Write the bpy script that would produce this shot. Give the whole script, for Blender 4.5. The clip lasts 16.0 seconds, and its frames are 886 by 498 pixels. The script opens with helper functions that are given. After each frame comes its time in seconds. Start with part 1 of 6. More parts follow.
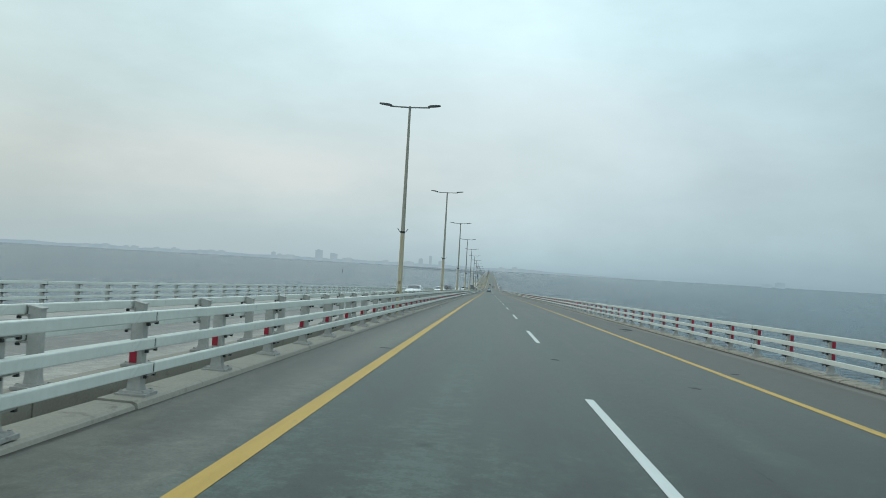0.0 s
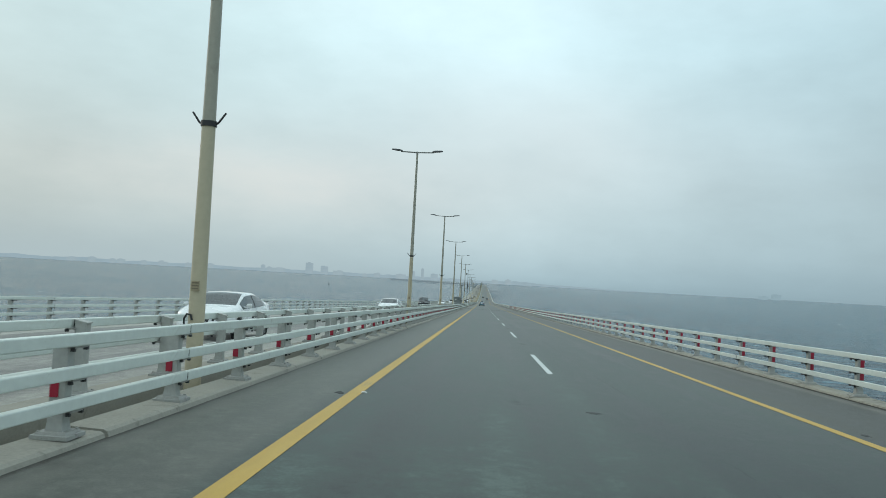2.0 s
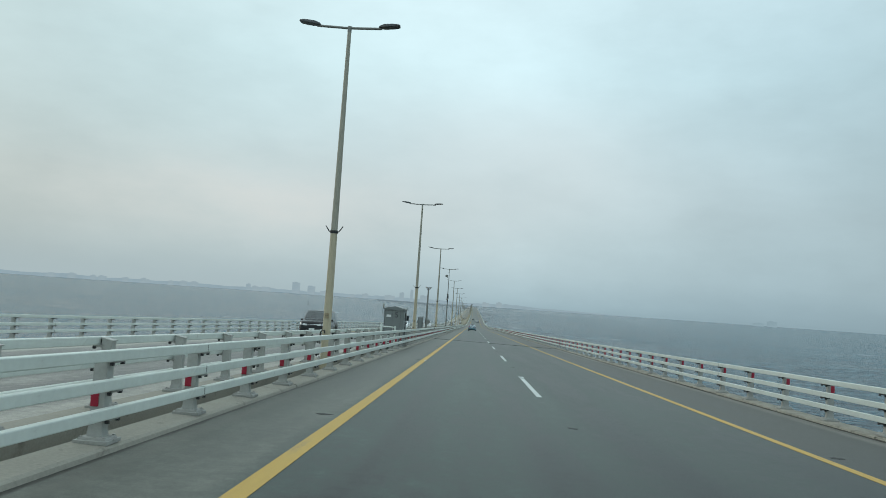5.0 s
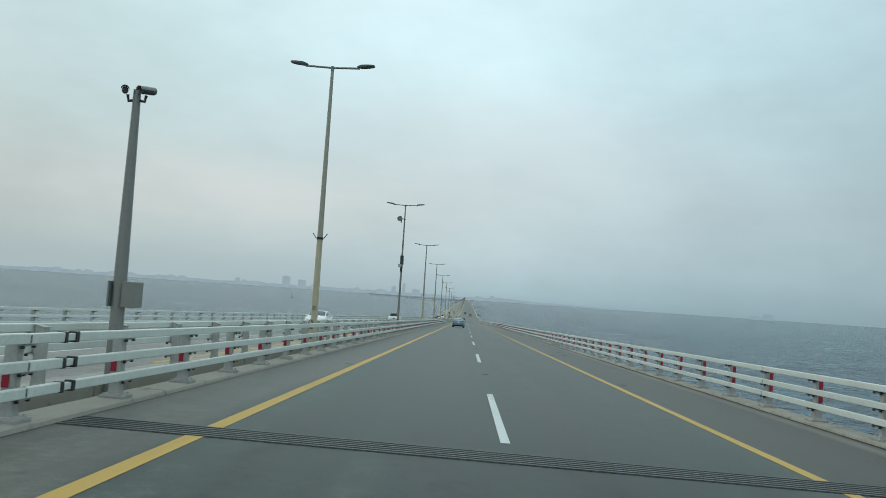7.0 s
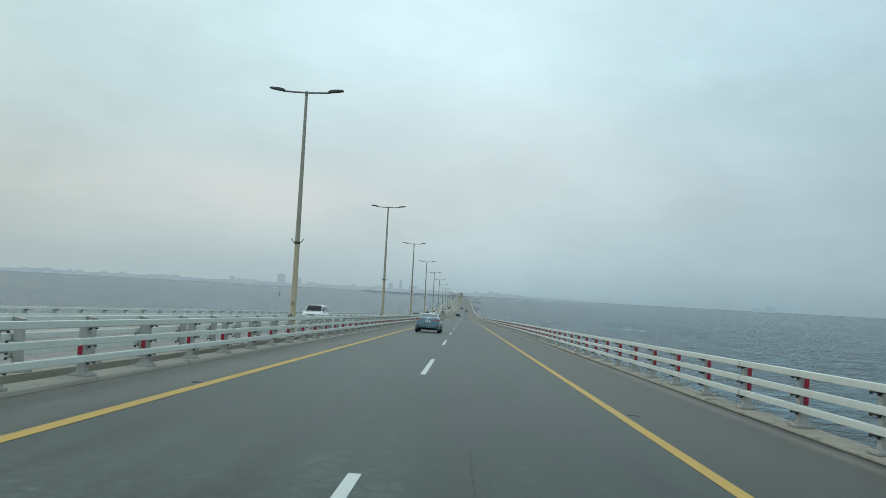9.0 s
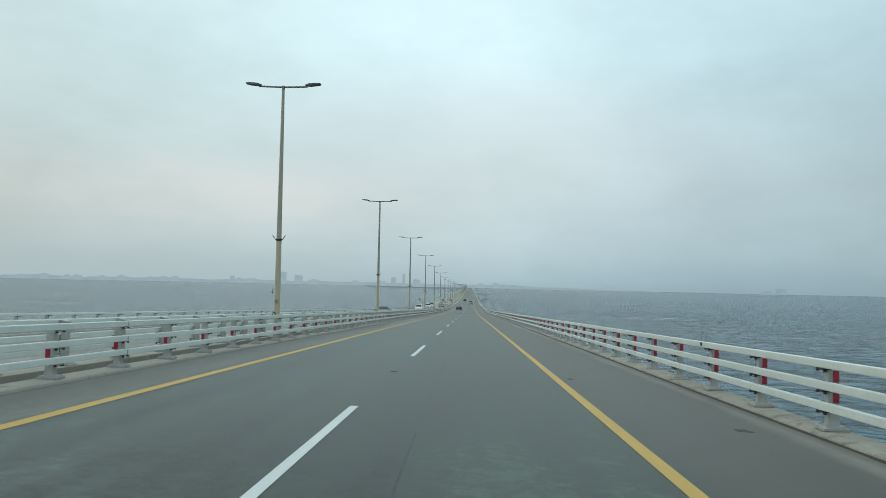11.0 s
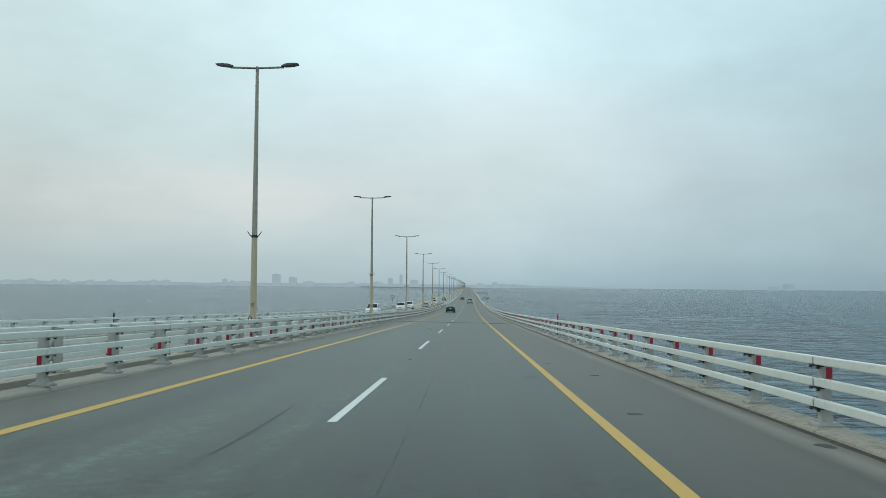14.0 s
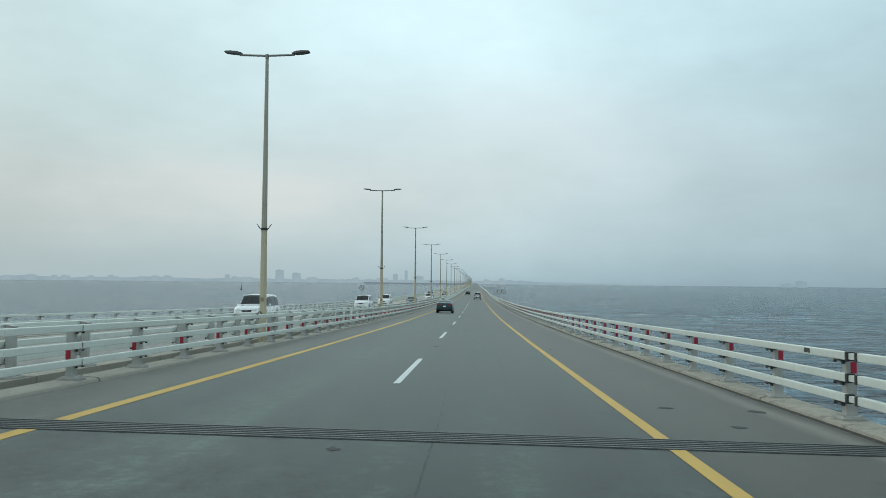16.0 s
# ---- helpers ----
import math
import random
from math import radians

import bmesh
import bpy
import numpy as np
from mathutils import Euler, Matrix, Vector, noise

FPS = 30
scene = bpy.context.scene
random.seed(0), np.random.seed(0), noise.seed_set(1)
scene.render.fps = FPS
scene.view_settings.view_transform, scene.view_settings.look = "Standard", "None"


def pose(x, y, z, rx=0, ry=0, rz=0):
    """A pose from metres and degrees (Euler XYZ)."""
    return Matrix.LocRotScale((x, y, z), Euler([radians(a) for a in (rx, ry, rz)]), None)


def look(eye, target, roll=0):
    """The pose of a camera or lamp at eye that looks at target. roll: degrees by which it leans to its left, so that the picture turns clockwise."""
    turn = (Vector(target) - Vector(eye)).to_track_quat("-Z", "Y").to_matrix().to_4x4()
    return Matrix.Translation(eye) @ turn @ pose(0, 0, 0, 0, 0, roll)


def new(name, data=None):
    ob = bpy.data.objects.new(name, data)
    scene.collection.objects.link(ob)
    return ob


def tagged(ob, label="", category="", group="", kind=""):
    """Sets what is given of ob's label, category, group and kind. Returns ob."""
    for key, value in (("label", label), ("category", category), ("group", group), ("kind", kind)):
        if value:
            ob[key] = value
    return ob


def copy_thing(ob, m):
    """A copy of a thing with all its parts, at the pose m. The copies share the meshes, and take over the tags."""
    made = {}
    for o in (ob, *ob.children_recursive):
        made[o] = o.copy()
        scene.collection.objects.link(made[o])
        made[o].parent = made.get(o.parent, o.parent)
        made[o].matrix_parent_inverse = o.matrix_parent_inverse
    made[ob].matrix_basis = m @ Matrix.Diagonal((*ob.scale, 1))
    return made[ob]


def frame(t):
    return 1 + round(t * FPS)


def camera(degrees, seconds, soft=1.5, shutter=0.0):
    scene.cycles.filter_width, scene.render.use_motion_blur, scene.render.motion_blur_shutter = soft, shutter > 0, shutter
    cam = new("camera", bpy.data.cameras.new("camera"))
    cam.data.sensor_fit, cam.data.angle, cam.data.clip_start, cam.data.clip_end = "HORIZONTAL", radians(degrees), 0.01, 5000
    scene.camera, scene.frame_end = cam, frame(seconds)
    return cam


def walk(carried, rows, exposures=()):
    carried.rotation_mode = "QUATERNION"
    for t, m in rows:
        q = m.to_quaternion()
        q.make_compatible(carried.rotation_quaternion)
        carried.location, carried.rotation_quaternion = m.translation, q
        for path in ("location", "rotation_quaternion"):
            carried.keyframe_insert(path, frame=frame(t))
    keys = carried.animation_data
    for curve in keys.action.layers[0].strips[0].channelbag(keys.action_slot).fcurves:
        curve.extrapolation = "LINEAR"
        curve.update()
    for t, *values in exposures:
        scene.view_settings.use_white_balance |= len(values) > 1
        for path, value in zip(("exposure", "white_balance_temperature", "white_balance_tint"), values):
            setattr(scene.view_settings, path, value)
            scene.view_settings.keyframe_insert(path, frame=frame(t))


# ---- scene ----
cam = camera(57.78, 16.0, soft=0.85, shutter=0.025)
ROWS = (
    (0.0, -2.42, -37.99, 5.39, 1.03, -3.41, 3.39),
    (0.5, -2.49, -22.80, 5.00, 0.89, -3.50, 3.26),
    (1.0, -2.50, -7.66, 4.59, 0.83, -3.34, 3.16),
    (1.5, -2.53, 7.48, 4.17, 1.23, -3.40, 3.00),
    (2.0, -2.51, 22.64, 3.76, 1.98, -3.24, 2.88),
    (2.5, -2.60, 37.88, 3.33, 3.03, -3.11, 2.67),
    (3.0, -2.65, 53.12, 2.91, 3.80, -3.05, 2.45),
    (5.5, -2.46, 129.86, 0.67, 3.52, -4.12, 2.19),
    (6.0, -2.24, 145.86, 0.21, 3.42, -3.85, 2.20),
    (6.5, -1.91, 161.87, -0.26, 3.37, -3.96, 1.95),
    (7.0, -1.50, 177.95, -0.71, 3.24, -3.90, 1.71),
    (7.5, -1.07, 194.11, -1.16, 3.03, -3.70, 1.54),
    (8.0, -0.66, 210.36, -1.62, 3.04, -3.70, 1.36),
    (10.5, 0.63, 293.45, -3.90, 2.68, -1.70, 2.04),
    (11.0, 0.74, 311.74, -4.40, 2.51, -1.28, 1.90),
    (11.5, 0.76, 329.34, -4.89, 2.42, -0.85, 1.75),
    (12.0, 0.80, 346.90, -5.37, 2.41, -0.40, 1.59),
    (12.5, 0.86, 364.44, -5.86, 2.46, 0.05, 1.53),
    (13.0, 0.87, 382.01, -6.36, 2.52, -0.10, 1.57),
    (13.5, 0.90, 399.57, -6.85, 2.52, -0.19, 1.68),
    (14.0, 0.89, 417.07, -7.35, 2.56, -0.49, 1.82),
    (14.5, 0.85, 434.49, -7.84, 2.48, -0.45, 2.07),
    (15.0, 0.78, 451.83, -8.33, 2.42, -0.46, 2.28),
    (15.5, 0.69, 469.10, -8.80, 2.37, -0.65, 2.30),
    (16.0, 0.62, 486.37, -9.28, 2.31, -0.58, 2.26),
)
walk(cam, [(t, pose(x, y, z, 90 + pitch, roll, yaw)) for t, x, y, z, pitch, roll, yaw in ROWS],
     exposures=((0.0, 0.03), (2.5, 0.03), (3.1, -0.07), (8.0, -0.07), (10.5, -0.03), (11.2, 0.0), (16.0, 0.0)))

SEA_Z = -21.6

# ---------------------------------------------------------------- light
world = bpy.data.worlds.new("overcast_sky")
scene.world = world
world.use_nodes = True


class Net:
    """A small helper to wire node trees."""

    def __init__(self, tree):
        self.tree = tree
        tree.nodes.clear()

    def put(self, node, name, value):
        socket = node.inputs[name]
        if isinstance(value, bpy.types.NodeSocket):
            self.tree.links.new(value, socket)
        else:
            socket.default_value = value

    def math(self, op, a, b=0.0, c=0.0, clamp=False):
        n = self.tree.nodes.new("ShaderNodeMath")
        n.operation, n.use_clamp = op, clamp
        for i, v in enumerate((a, b, c)):
            self.put(n, i, v)
        return n.outputs[0]

    def mix(self, fac, a, b, blend="MIX"):
        n = self.tree.nodes.new("ShaderNodeMix")
        n.data_type, n.blend_type = "RGBA", blend
        self.put(n, 0, fac)
        self.put(n, 6, a if isinstance(a, bpy.types.NodeSocket) else (*a, 1))
        self.put(n, 7, b if isinstance(b, bpy.types.NodeSocket) else (*b, 1))
        return n.outputs[2]

    def ramp(self, value, stops):
        n = self.tree.nodes.new("ShaderNodeValToRGB")
        self.put(n, 0, value)
        e = n.color_ramp.elements
        while len(e) < len(stops):
            e.new(0.5)
        for i, (pos, col) in enumerate(stops):
            e[i].position = pos
            e[i].color = (*col, 1) if isinstance(col, tuple) else (col, col, col, 1)
        return n.outputs[0]

    def noise(self, scale, detail=3.0, rough=0.55, vector=None, dist=0.0):
        n = self.tree.nodes.new("ShaderNodeTexNoise")
        self.put(n, "Scale", scale)
        self.put(n, "Detail", detail)
        self.put(n, "Roughness", rough)
        self.put(n, "Distortion", dist)
        if vector is not None:
            self.put(n, "Vector", vector)
        return n.outputs[0]

    def scaled(self, vector, scale, loc=(0, 0, 0)):
        n = self.tree.nodes.new("ShaderNodeMapping")
        self.put(n, "Vector", vector)
        self.put(n, "Scale", scale)
        self.put(n, "Location", loc)
        return n.outputs[0]


def build_sky():
    net = Net(world.node_tree)
    tree = world.node_tree
    out = tree.nodes.new("ShaderNodeOutputWorld")
    back = tree.nodes.new("ShaderNodeBackground")
    sky = tree.nodes.new("ShaderNodeTexSky")
    sky.sky_type, sky.sun_disc = "NISHITA", False
    sky.sun_elevation, sky.sun_rotation = radians(24), radians(-62)
    sky.air_density, sky.dust_density = 1.5, 4.0
    clear = net.mix(1.0, sky.outputs[0], (0.09, 0.095, 0.10), "MULTIPLY")
    coord = tree.nodes.new("ShaderNodeTexCoord").outputs["Generated"]
    parts = tree.nodes.new("ShaderNodeSeparateXYZ")
    net.put(parts, 0, coord)
    height = parts.outputs[2]
    # cloud deck: hazy near the horizon, brighter towards the zenith
    deck = net.ramp(net.math("MULTIPLY_ADD", height, 0.5, 0.5), [
        (0.0, (0.16, 0.22, 0.24)), (0.492, (0.29, 0.42, 0.475)), (0.504, (0.405, 0.55, 0.605)), (0.52, (0.488, 0.638, 0.688)),
        (0.56, (0.55, 0.70, 0.745)), (0.64, (0.68, 0.90, 0.955)), (0.80, (0.86, 1.07, 1.12)), (1.0, (1.06, 1.28, 1.33))])
    # streaks of cloud, flattened along the horizon
    flat = net.scaled(coord, (2.4, 2.4, 4.2))
    big = net.noise(1.3, 4.0, 0.5, flat)
    fine = net.noise(3.1, 5.0, 0.6, net.scaled(coord, (1.9, 1.9, 4.6), (3, 1, 0)))
    tone = net.math("ADD", net.math("MULTIPLY", big, 0.38), net.math("MULTIPLY", fine, 0.28))
    tone = net.math("ADD", tone, 0.69)
    across = net.math("ADD", parts.outputs[0], 0.02)
    thin = net.math("MAXIMUM", net.math("MULTIPLY_ADD", net.math("MULTIPLY", across, across), -1.2, 1.08), 0.82)
    tone = net.math("MULTIPLY", tone, thin)
    deck = net.mix(1.0, deck, net.ramp(net.math("MULTIPLY", tone, 0.5), [(0.0, 0.0), (1.0, 2.0)]), "MULTIPLY")
    side = net.ramp(net.math("MULTIPLY_ADD", parts.outputs[0], 0.5, 0.5), [(0.32, (0.985, 0.98, 0.965)), (0.5, (0.985, 0.98, 0.98)), (0.68, (0.915, 0.945, 0.97))])
    deck = net.mix(1.0, deck, side, "MULTIPLY")
    # thick sea haze low over the water on the side away from the sun
    low = net.math("EXPONENT", net.math("MULTIPLY", net.math("ABSOLUTE", height), -48.0))
    veil = net.math("MULTIPLY", low, net.math("MULTIPLY_ADD", parts.outputs[0], 2.6, -0.05, clamp=True))
    deck = net.mix(net.math("MULTIPLY", veil, 0.38), deck, (0.36, 0.49, 0.545))
    bright = net.math("EXPONENT", net.math("MULTIPLY", net.math("ABSOLUTE", height), -20.0))
    bright = net.math("MULTIPLY", bright, net.math("MULTIPLY_ADD", parts.outputs[0], -3.0, 0.15, clamp=True))
    deck = net.mix(net.math("MULTIPLY", bright, 0.8), deck, (0.475, 0.590, 0.625))
    # warm light low in the cloud on the sun's side
    az = net.math("MULTIPLY_ADD", parts.outputs[0], -1.0, -0.27)
    near = net.math("MULTIPLY", az, az)
    up = net.math("SUBTRACT", height, 0.105)
    d2 = net.math("ADD", net.math("MULTIPLY", near, 16.0), net.math("MULTIPLY", net.math("MULTIPLY", up, up), 330.0))
    glow = net.math("MULTIPLY", net.math("EXPONENT", net.math("MULTIPLY", d2, -1.0)), fine)
    deck = net.mix(net.math("MULTIPLY", glow, 0.72, clamp=True), deck, (0.79, 0.75, 0.715))
    # a paler, faintly rosy break in the cloud further along
    az2 = net.math("ADD", parts.outputs[0], -0.04)
    up2 = net.math("SUBTRACT", height, 0.17)
    e2 = net.math("ADD", net.math("MULTIPLY", net.math("MULTIPLY", az2, az2), 18.0), net.math("MULTIPLY", net.math("MULTIPLY", up2, up2), 190.0))
    rosy = net.math("MULTIPLY", net.math("EXPONENT", net.math("MULTIPLY", e2, -1.0)), big)
    deck = net.mix(net.math("MULTIPLY", rosy, 0.8, clamp=True), deck, (0.74, 0.79, 0.80))
    total = net.mix(0.90, clear, deck)
    net.put(back, "Color", total)
    net.put(back, "Strength", 1.0)
    tree.links.new(back.outputs[0], out.inputs[0])


build_sky()

sun = new("sun", bpy.data.lights.new("sun", "SUN"))
sun.data.energy, sun.data.angle, sun.data.color = 0.4, radians(30), (1.0, 0.95, 0.88)
sun.matrix_world = look((-400, 210, 205), (0, 0, 0))

# ---------------------------------------------------------------- materials


def material(name, base, rough=0.6, metal=0.0, spread=0.12, grain=40.0, patch=1.2, bump=0.1, dirt=None, dirt_at=0.62, coat=0.0, spec=0.5,
             stretch=(1, 1, 1), bump_size=0.004):
    """A plain surface with fine grain, broad patches and, where given, stains of another colour."""
    m = bpy.data.materials.new(name)
    m.use_nodes = True
    net = Net(m.node_tree)
    tree = m.node_tree
    out = tree.nodes.new("ShaderNodeOutputMaterial")
    bsdf = tree.nodes.new("ShaderNodeBsdfPrincipled")
    where = net.scaled(tree.nodes.new("ShaderNodeTexCoord").outputs["Object"], stretch)
    fine = net.noise(grain, 4.0, 0.6, where)
    broad = net.noise(patch, 4.0, 0.6, where)
    info = tree.nodes.new("ShaderNodeObjectInfo").outputs["Random"]
    tone = net.math("ADD", net.math("MULTIPLY", fine, 0.5), net.math("MULTIPLY", broad, 0.5))
    tone = net.math("ADD", tone, net.math("MULTIPLY", info, 0.12))
    lo, hi = tuple(c * (1 - spread) for c in base), tuple(min(1.0, c * (1 + spread)) for c in base)
    col = net.ramp(tone, [(0.3, lo), (0.78, hi)])
    if dirt:
        marks = net.noise(patch * 3.1, 6.0, 0.7, where, 0.6)
        col = net.mix(net.ramp(marks, [(dirt_at, 0.0), (dirt_at + 0.14, 0.85)]), col, dirt)
    net.put(bsdf, "Base Color", col)
    net.put(bsdf, "Roughness", net.ramp(broad, [(0.3, max(0.0, rough - 0.08)), (0.7, min(1.0, rough + 0.08))]))
    net.put(bsdf, "Metallic", metal)
    net.put(bsdf, "Coat Weight", coat)
    net.put(bsdf, "Specular IOR Level", spec)
    if bump:
        b = tree.nodes.new("ShaderNodeBump")
        net.put(b, "Strength", bump)
        net.put(b, "Distance", bump_size)
        net.put(b, "Height", fine)
        net.put(bsdf, "Normal", b.outputs[0])
    tree.links.new(bsdf.outputs[0], out.inputs[0])
    return m


def asphalt(name, left, right, dark, pale, seam=None, gutters=()):
    """Asphalt: darker travelled lanes between left and right, paler dusty shoulders, aggregate, stains and fine cracks."""
    m = bpy.data.materials.new(name)
    m.use_nodes = True
    net = Net(m.node_tree)
    tree = m.node_tree
    out = tree.nodes.new("ShaderNodeOutputMaterial")
    bsdf = tree.nodes.new("ShaderNodeBsdfPrincipled")
    where = tree.nodes.new("ShaderNodeTexCoord").outputs["Object"]
    xyz = tree.nodes.new("ShaderNodeSeparateXYZ")
    net.put(xyz, 0, where)
    x = xyz.outputs[0]
    wobble = net.math("MULTIPLY_ADD", net.noise(0.35, 3.0, 0.6, net.scaled(where, (1, 0.25, 1))), 0.5, -0.25)
    xw = net.math("ADD", x, wobble)
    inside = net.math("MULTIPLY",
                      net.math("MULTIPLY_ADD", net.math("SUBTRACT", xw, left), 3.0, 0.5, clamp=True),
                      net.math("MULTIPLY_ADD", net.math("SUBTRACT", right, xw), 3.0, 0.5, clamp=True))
    streak = net.noise(1.1, 5.0, 0.62, net.scaled(where, (1.6, 0.045, 1)))
    blotch = net.noise(0.22, 5.0, 0.62, net.scaled(where, (1.0, 0.35, 1), (7, 0, 0)))
    grit = net.noise(42.0, 3.0, 0.7, where)
    mid = net.noise(6.0, 4.0, 0.72, where)
    # this weight turns the right shoulder and the lanes paler along the lower stretch
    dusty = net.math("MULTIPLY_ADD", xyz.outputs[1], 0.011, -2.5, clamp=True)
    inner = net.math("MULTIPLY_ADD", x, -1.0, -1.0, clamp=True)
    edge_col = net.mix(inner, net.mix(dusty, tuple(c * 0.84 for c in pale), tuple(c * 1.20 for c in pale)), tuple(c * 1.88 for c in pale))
    # brightness falling off to the right, put into colour: the fast lane is paler
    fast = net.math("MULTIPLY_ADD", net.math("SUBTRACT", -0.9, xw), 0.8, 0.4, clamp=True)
    # exposure drift along the road is put into the lane colour as well
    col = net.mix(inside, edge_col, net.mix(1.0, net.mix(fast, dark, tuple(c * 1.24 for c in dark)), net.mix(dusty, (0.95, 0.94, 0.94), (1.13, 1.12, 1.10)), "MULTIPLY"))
    tone = net.math("ADD", net.math("MULTIPLY_ADD", streak, 1.3, -0.30), net.math("MULTIPLY_ADD", blotch, 1.4, -0.55))
    tone = net.math("ADD", tone, net.math("MULTIPLY", net.math("SUBTRACT", grit, 0.5), 1.5))
    tone = net.math("ADD", tone, net.math("MULTIPLY", net.math("SUBTRACT", mid, 0.5), 1.7))
    coarse = net.noise(2.3, 5.0, 0.7, net.scaled(where, (1.0, 0.6, 1), (1, 3, 0)))
    tone = net.math("ADD", tone, net.math("MULTIPLY", net.math("SUBTRACT", coarse, 0.5), 1.1))
    # polished darker bands where the wheels run, two a lane
    lane = (right - left - 0.3) / 2
    u = net.math("FRACT", net.math("DIVIDE", net.math("SUBTRACT", xw, left + 0.15), lane))
    d = net.math("ABSOLUTE", net.math("SUBTRACT", net.math("ABSOLUTE", net.math("SUBTRACT", u, 0.5)), 0.25))
    band = net.math("MULTIPLY", net.math("MULTIPLY_ADD", d, -9.0, 1.2, clamp=True), inside)
    tone = net.math("SUBTRACT", tone, net.math("MULTIPLY", band, 0.22))
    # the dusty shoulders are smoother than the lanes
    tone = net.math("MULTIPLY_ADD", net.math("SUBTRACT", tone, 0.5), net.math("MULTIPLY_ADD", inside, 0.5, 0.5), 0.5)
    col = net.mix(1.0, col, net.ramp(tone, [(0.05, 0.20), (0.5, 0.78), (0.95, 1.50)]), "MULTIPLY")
    for at, heap_at, wide, cover, dirt, thick in gutters:
        off = net.math("ABSOLUTE", net.math("SUBTRACT", x, heap_at))
        heap = net.math("MULTIPLY_ADD", net.noise(0.8, 5.0, 0.65, net.scaled(where, (1, 0.25, 1), (0, at, 0))), wide * 2.2, -1.1 * wide)
        near = net.math("SUBTRACT", wide, net.math("ADD", off, heap))
        col = net.mix(net.math("MULTIPLY", net.math("MULTIPLY", near, 3.5, clamp=True), cover), col, dirt)
        edge = net.math("ABSOLUTE", net.math("SUBTRACT", x, at))
        seep = net.math("MULTIPLY_ADD", net.noise(2.1, 5.0, 0.75, net.scaled(where, (1, 0.3, 1), (0, 9 + at, 0))), thick * 2.4, -0.2 * thick)
        col = net.mix(net.math("MULTIPLY", net.math("SUBTRACT", seep, edge), 22.0, clamp=True), col, (0.050, 0.047, 0.040))
    spots = net.noise(0.62, 3.0, 0.5, net.scaled(where, (1.5, 0.75, 1), (2, 5, 0)))
    col = net.mix(net.ramp(spots, [(0.72, 0.0), (0.76, 0.75)]), col, tuple(c * 0.45 for c in dark))
    oil = net.noise(2.7, 2.0, 0.5, net.scaled(where, (1.2, 0.5, 1), (9, 2, 0)))
    col = net.mix(net.ramp(oil, [(0.775, 0.0), (0.79, 0.8)]), col, tuple(c * 0.5 for c in dark))
    if seam is not None:
        drift = net.math("MULTIPLY_ADD", net.noise(0.05, 6.0, 0.6, net.scaled(where, (0.0, 1.0, 0.0))), 0.3, seam - 0.15)
        line = net.math("LESS_THAN", net.math("ABSOLUTE", net.math("SUBTRACT", x, drift)), 0.013)
        broken = net.ramp(net.noise(0.2, 4.0, 0.6, net.scaled(where, (0.0, 1.0, 0.0), (0, 40, 0))), [(0.38, 0.0), (0.48, 0.85)])
        col = net.mix(net.math("MULTIPLY", line, broken), col, tuple(c * 0.35 for c in dark))
    net.put(bsdf, "Base Color", col)
    net.put(bsdf, "Roughness", net.ramp(tone, [(0.2, 0.50), (0.8, 0.72)]))
    net.put(bsdf, "Specular IOR Level", 0.25)
    # dust on the surface catches the light at flat angles
    net.put(bsdf, "Sheen Weight", 0.26)
    net.put(bsdf, "Sheen Roughness", 0.20)
    b = tree.nodes.new("ShaderNodeBump")
    net.put(b, "Strength", 0.2)
    net.put(b, "Distance", 0.006)
    net.put(b, "Height", grit)
    net.put(bsdf, "Normal", b.outputs[0])
    tree.links.new(bsdf.outputs[0], out.inputs[0])
    return m


def worn_paint(name, paint, under):
    m = bpy.data.materials.new(name)
    m.use_nodes = True
    net = Net(m.node_tree)
    tree = m.node_tree
    out = tree.nodes.new("ShaderNodeOutputMaterial")
    bsdf = tree.nodes.new("ShaderNodeBsdfPrincipled")
    where = tree.nodes.new("ShaderNodeTexCoord").outputs["Object"]
    broad = net.noise(1.4, 5.0, 0.65, net.scaled(where, (2.5, 0.3, 1)))
    grit = net.noise(60.0, 3.0, 0.7, where)
    wear = net.math("ADD", net.math("MULTIPLY", broad, 0.6), net.math("MULTIPLY", grit, 0.4))
    col = net.ramp(wear, [(0.36, tuple(c * 0.82 for c in paint)), (0.6, paint)])
    col = net.mix(net.ramp(wear, [(0.57, 0.0), (0.66, 0.75)]), col, under)
    net.put(bsdf, "Base Color", col)
    net.put(bsdf, "Roughness", 0.56)
    b = tree.nodes.new("ShaderNodeBump")
    net.put(b, "Strength", 0.3)
    net.put(b, "Distance", 0.003)
    net.put(b, "Height", grit)
    net.put(bsdf, "Normal", b.outputs[0])
    tree.links.new(bsdf.outputs[0], out.inputs[0])
    return m


